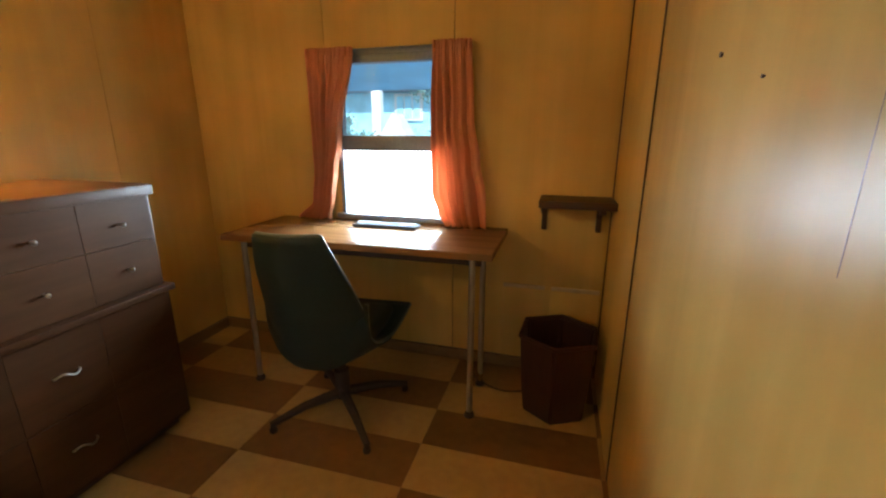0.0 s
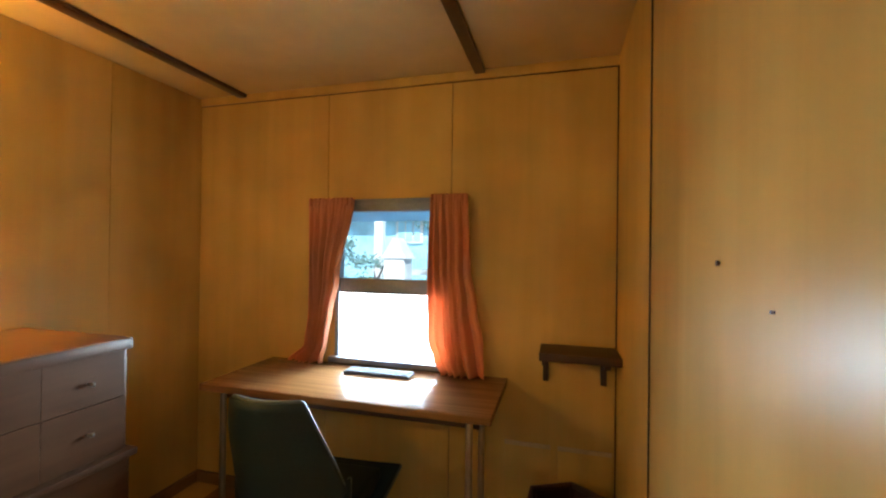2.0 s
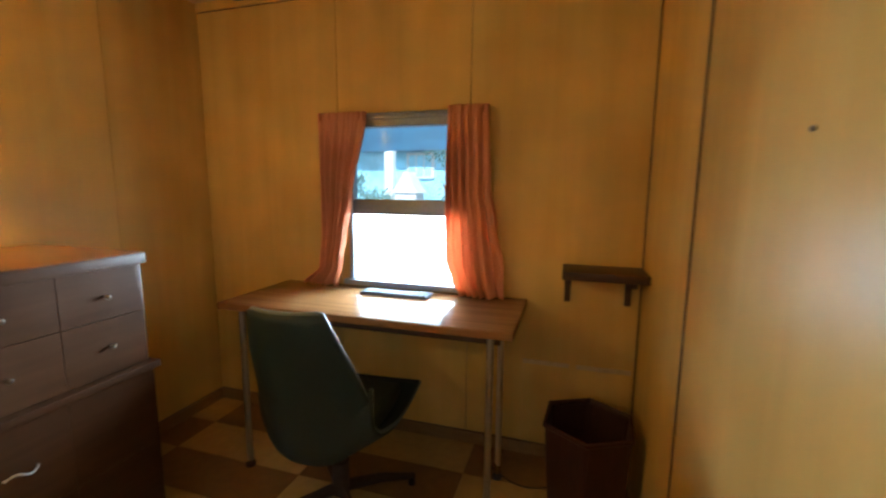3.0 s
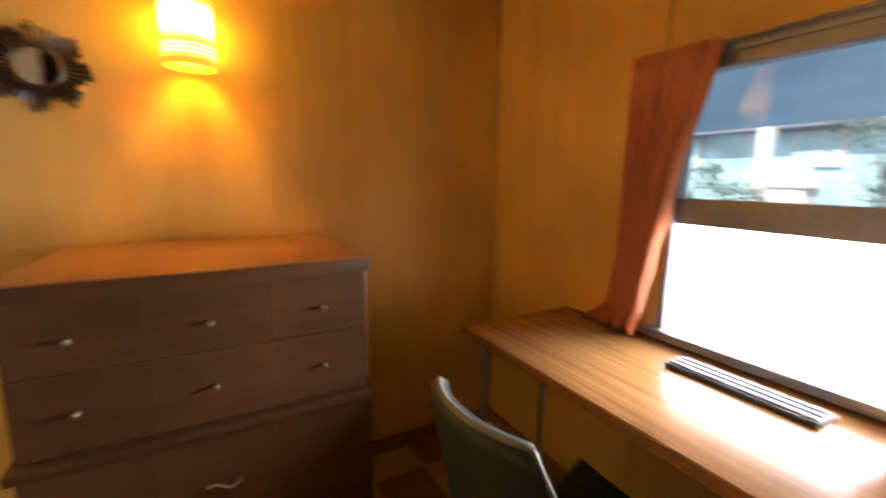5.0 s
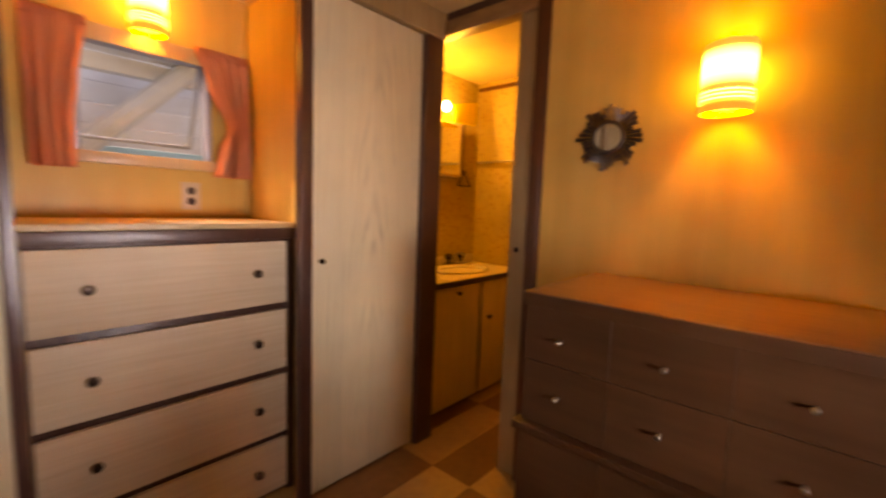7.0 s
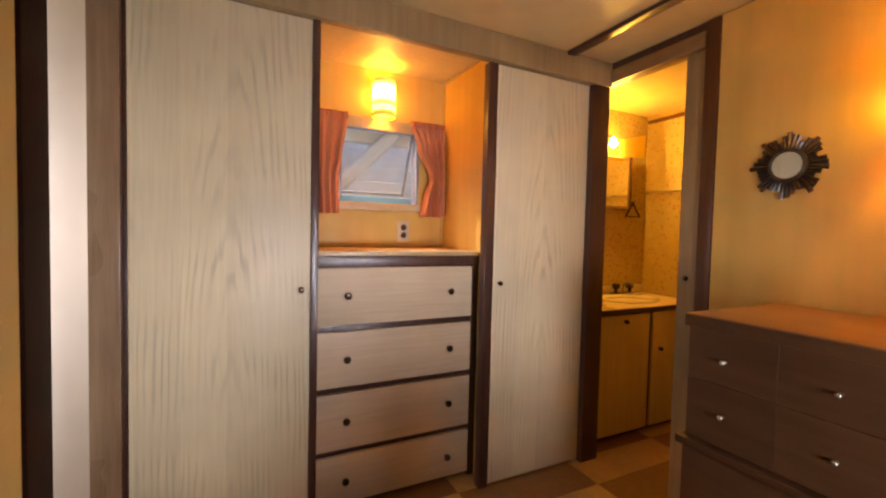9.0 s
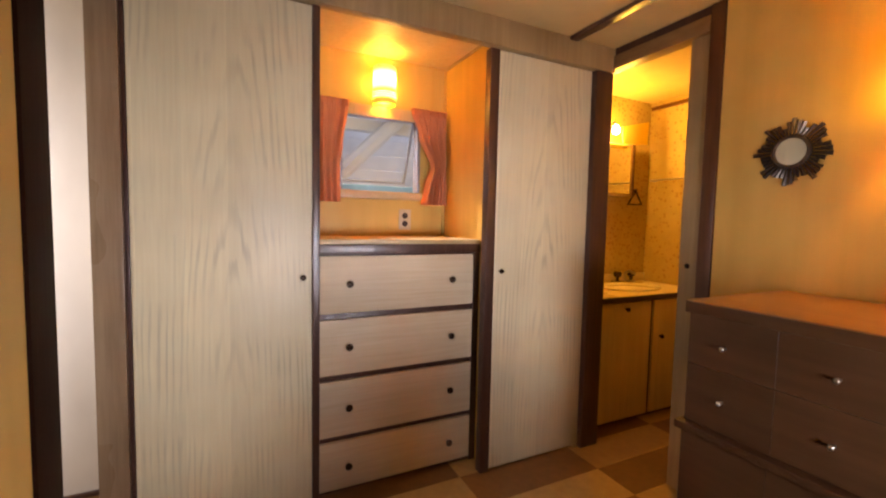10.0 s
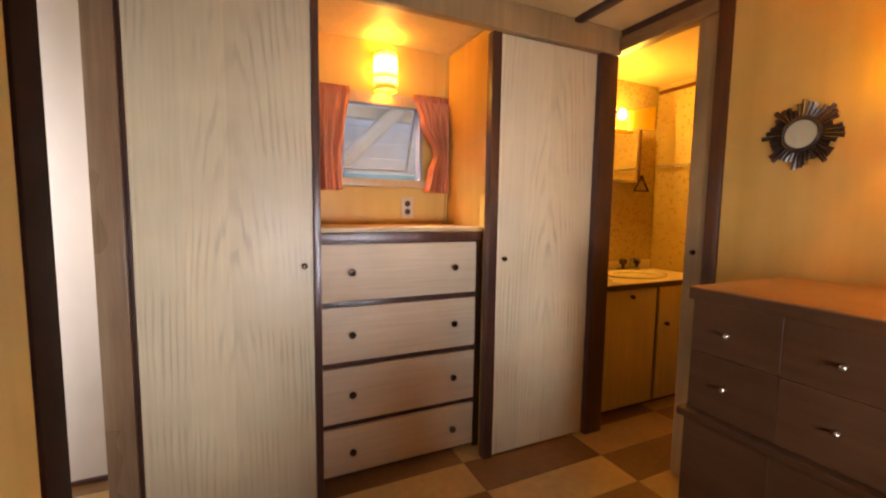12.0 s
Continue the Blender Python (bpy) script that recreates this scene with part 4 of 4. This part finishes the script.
# ---- outside the windows ----
def outside():
    a = thing("awning", (1.0, 4.0, 1.9), "pale blue corrugated awning over the yard", "awning")
    b = bmesh.new()
    n = 60
    rows = []
    for i in range(n + 1):
        x = -4 + 10 * i / n
        rows.append([b.verts.new((x, y, z + 0.006 * (i % 2) + dt)) for y, z, dt in ((2.6, 2.12, 0), (5.3, 1.70, 0), (5.3, 1.66, 0), (2.6, 2.10, 0))])
    for p, q in zip(rows, rows[1:]):
        for k in range(3):
            b.faces.new((p[k], p[k + 1], q[k + 1], q[k]))
    part("roof", b, BLUEAWN, a)
    for x in (-3.8, 5.8):
        part("post", tube([(x, 5.2, -0.7), (x, 5.2, 1.8)], 0.03), ALU, a)
    h = thing("neighbouring_house", (1, 12, -0.7), "pale blue sided house with white trim across the yard", "house")
    part("wall", boxed(-7.0, 6.0, 11.0, 16.0, -0.7, 2.3), BLUESIDING, h)
    rf = bmesh.new()
    vs = [rf.verts.new(p) for p in ((-7.4, 10.5, 2.2), (6.4, 10.5, 2.2), (6.4, 16.5, 2.2), (-7.4, 16.5, 2.2), (-7.4, 13.5, 3.6), (6.4, 13.5, 3.6))]
    for fc in ((0, 1, 5, 4), (2, 3, 4, 5), (0, 4, 3), (1, 2, 5), (0, 3, 2, 1)):
        rf.faces.new([vs[i] for i in fc])
    part("roof", rf, ALU, h)
    for x in (-4.7, -2.25, 0.9, 3.6):
        wd = part("window", boxed(x, x + 0.75, 10.93, 11.0, 1.5, 2.15), WHITEHOUSE, h, "white framed window")
        for k in range(3):
            part("pane", boxed(x + 0.07 + 0.215 * k, x + 0.25 + 0.215 * k, 10.91, 10.94, 1.56, 2.09), BLUESIDING, wd)
    for x in (-2.55, 0.3, 2.6):
        part("column", boxed(x, x + 0.22, 10.2, 10.42, -0.7, 2.2, 0.02), WHITEHOUSE, h, "white porch column")
    part("porch_rail", boxed(-2.6, 2.8, 10.24, 10.36, 0.7, 0.85, 0.02), WHITEHOUSE, h)
    p = thing("porch", (1, -2.0, -0.7), "white boarded porch roof beside the trailer", "porch")
    for k in range(6, 8):
        y = -0.66 - 0.22 * k
        part("roof_board", boxed(-2, 4, y - 0.212, y, 2.36 - 0.022 * k, 2.385 - 0.022 * k, 0.004, 1), PORCHPAINT, p)
    for k in range(12):
        part("wall_board", boxed(-3, 5, -2.93, -2.905 - 0.004 * (k % 2), 0.62 + 0.165 * k, 0.782 + 0.165 * k, 0.003, 1), PORCHPAINT if k > 5 else BLUESIDING, p)
    part("beam", boxed(-2, 4, -2.46, -2.36, 2.08, 2.19, 0.008), WHITEHOUSE, p)
    part("brace", tube([(1.72, -2.3, 0.86), (0.3, -2.3, 2.28)], 0.075, 8), WHITEHOUSE, p, "white diagonal brace")
    part("rail", boxed(-2, 4, -2.44, -2.38, 0.5, 0.6, 0.008), WHITEHOUSE, p)
    for x in (-1.9, 1.72, 3.9):
        part("post", boxed(x, x + 0.09, -2.46, -2.37, -0.7, 2.08, 0.008), WHITEHOUSE, p)


outside()


def leafy(name, x, y, base, height, spread, seed, label, category):
    """A trunk with limbs and a crown of loose small leaves."""
    rng = random.Random(seed)
    t = thing(name, (x, y, base), label, category)
    trunk = tube([(x, y, base), (x + 0.03, y, base + height * 0.35), (x - 0.02, y + 0.02, base + height * 0.7)], [0.07, 0.05, 0.025], 8)
    for k in range(5):
        a = k * 1.3 + rng.random()
        z = base + height * (0.3 + 0.09 * k)
        tube([(x, y, z), (x + 0.5 * spread * math.cos(a), y + 0.5 * spread * math.sin(a), z + height * 0.22)], [0.03, 0.01], 6, trunk)
    part("trunk", trunk, RUBBER, t, "thin dark branching trunk")
    crown = bmesh.new()
    clumps = [(rng.uniform(-0.75, 0.75), rng.uniform(-0.75, 0.75), rng.uniform(0.25, 0.95), rng.uniform(0.28, 0.5)) for k in range(11)]
    for k in range(900):
        cx, cy, cz, cr = clumps[k % len(clumps)]
        o = Vector((x + cx * spread, y + cy * spread, base + cz * height)) + Vector((rng.gauss(0, 1), rng.gauss(0, 1), rng.gauss(0, 0.8))) * cr * spread * 0.5
        u = Vector((rng.uniform(-1, 1), rng.uniform(-1, 1), rng.uniform(-1, 1))).normalized() * rng.uniform(0.03, 0.055)
        w = u.orthogonal().normalized() * u.length * 0.55
        crown.faces.new([crown.verts.new(o + d) for d in (-u, w, u, -w)])
    part("crown", crown, LEAF, t, "loose blue-green leaves")


leafy("shrub", -3.15, 9.3, -0.7, 2.35, 0.55, 3, "leafy garden shrub in front of the pale house", "shrub")
leafy("shrub", -1.95, 9.1, -0.7, 2.0, 0.5, 5, "leafy garden shrub in front of the pale house", "shrub")
leafy("tree", -0.5, 9.4, -0.7, 3.0, 0.8, 8, "young leafy tree in the sunny yard", "tree")


def garden_shed():
    s = thing("garden_shed", (-1.4, 8.9, -0.7), "small white garden shed with a pitched roof", "shed")
    part("wall", boxed(-1.62, -1.16, 8.7, 9.2, -0.7, 1.15, 0.01), WHITEHOUSE, s)
    b = bmesh.new()
    vs = [b.verts.new(p) for p in ((-1.68, 8.66, 1.14), (-1.10, 8.66, 1.14), (-1.39, 8.66, 1.58), (-1.68, 9.24, 1.14), (-1.10, 9.24, 1.14), (-1.39, 9.24, 1.58))]
    for fc in ((0, 1, 2), (3, 5, 4), (0, 2, 5, 3), (1, 4, 5, 2), (0, 3, 4, 1)):
        b.faces.new([vs[i] for i in fc])
    part("roof", b, WHITEHOUSE, s)
    part("door", boxed(-1.5, -1.28, 8.68, 8.699, -0.68, 0.95, 0.004), PORCHPAINT, s)


garden_shed()


# ---- floor tiles ----
def tiles(parent):
    made = []
    for mt in (TILE_B, TILE_A):
        b = boxed(-TILE_W / 2 + 0.0005, TILE_W / 2 - 0.0005, -TILE_D / 2 + 0.0005, TILE_D / 2 - 0.0005, -0.003, 0.0, 0.0006, 1)
        made.append(mesh("tile", b, mt, False))
    for i in range(-3, 4):
        for j in range(-10, 5):
            x, y = TILE_X + (i + 0.5) * TILE_W, TILE_Y + (j + 0.5) * TILE_D
            if not -0.62 < y < 2.44 or x > 2.9:
                continue
            ob = new("tile", made[(i + j) % 2])
            ob.location = (x, y, 0.0)
            ob.parent = parent


TILE_W, TILE_D, TILE_X, TILE_Y = 0.665, 0.2200, 0.845, 1.522
tiles(FLOOR)
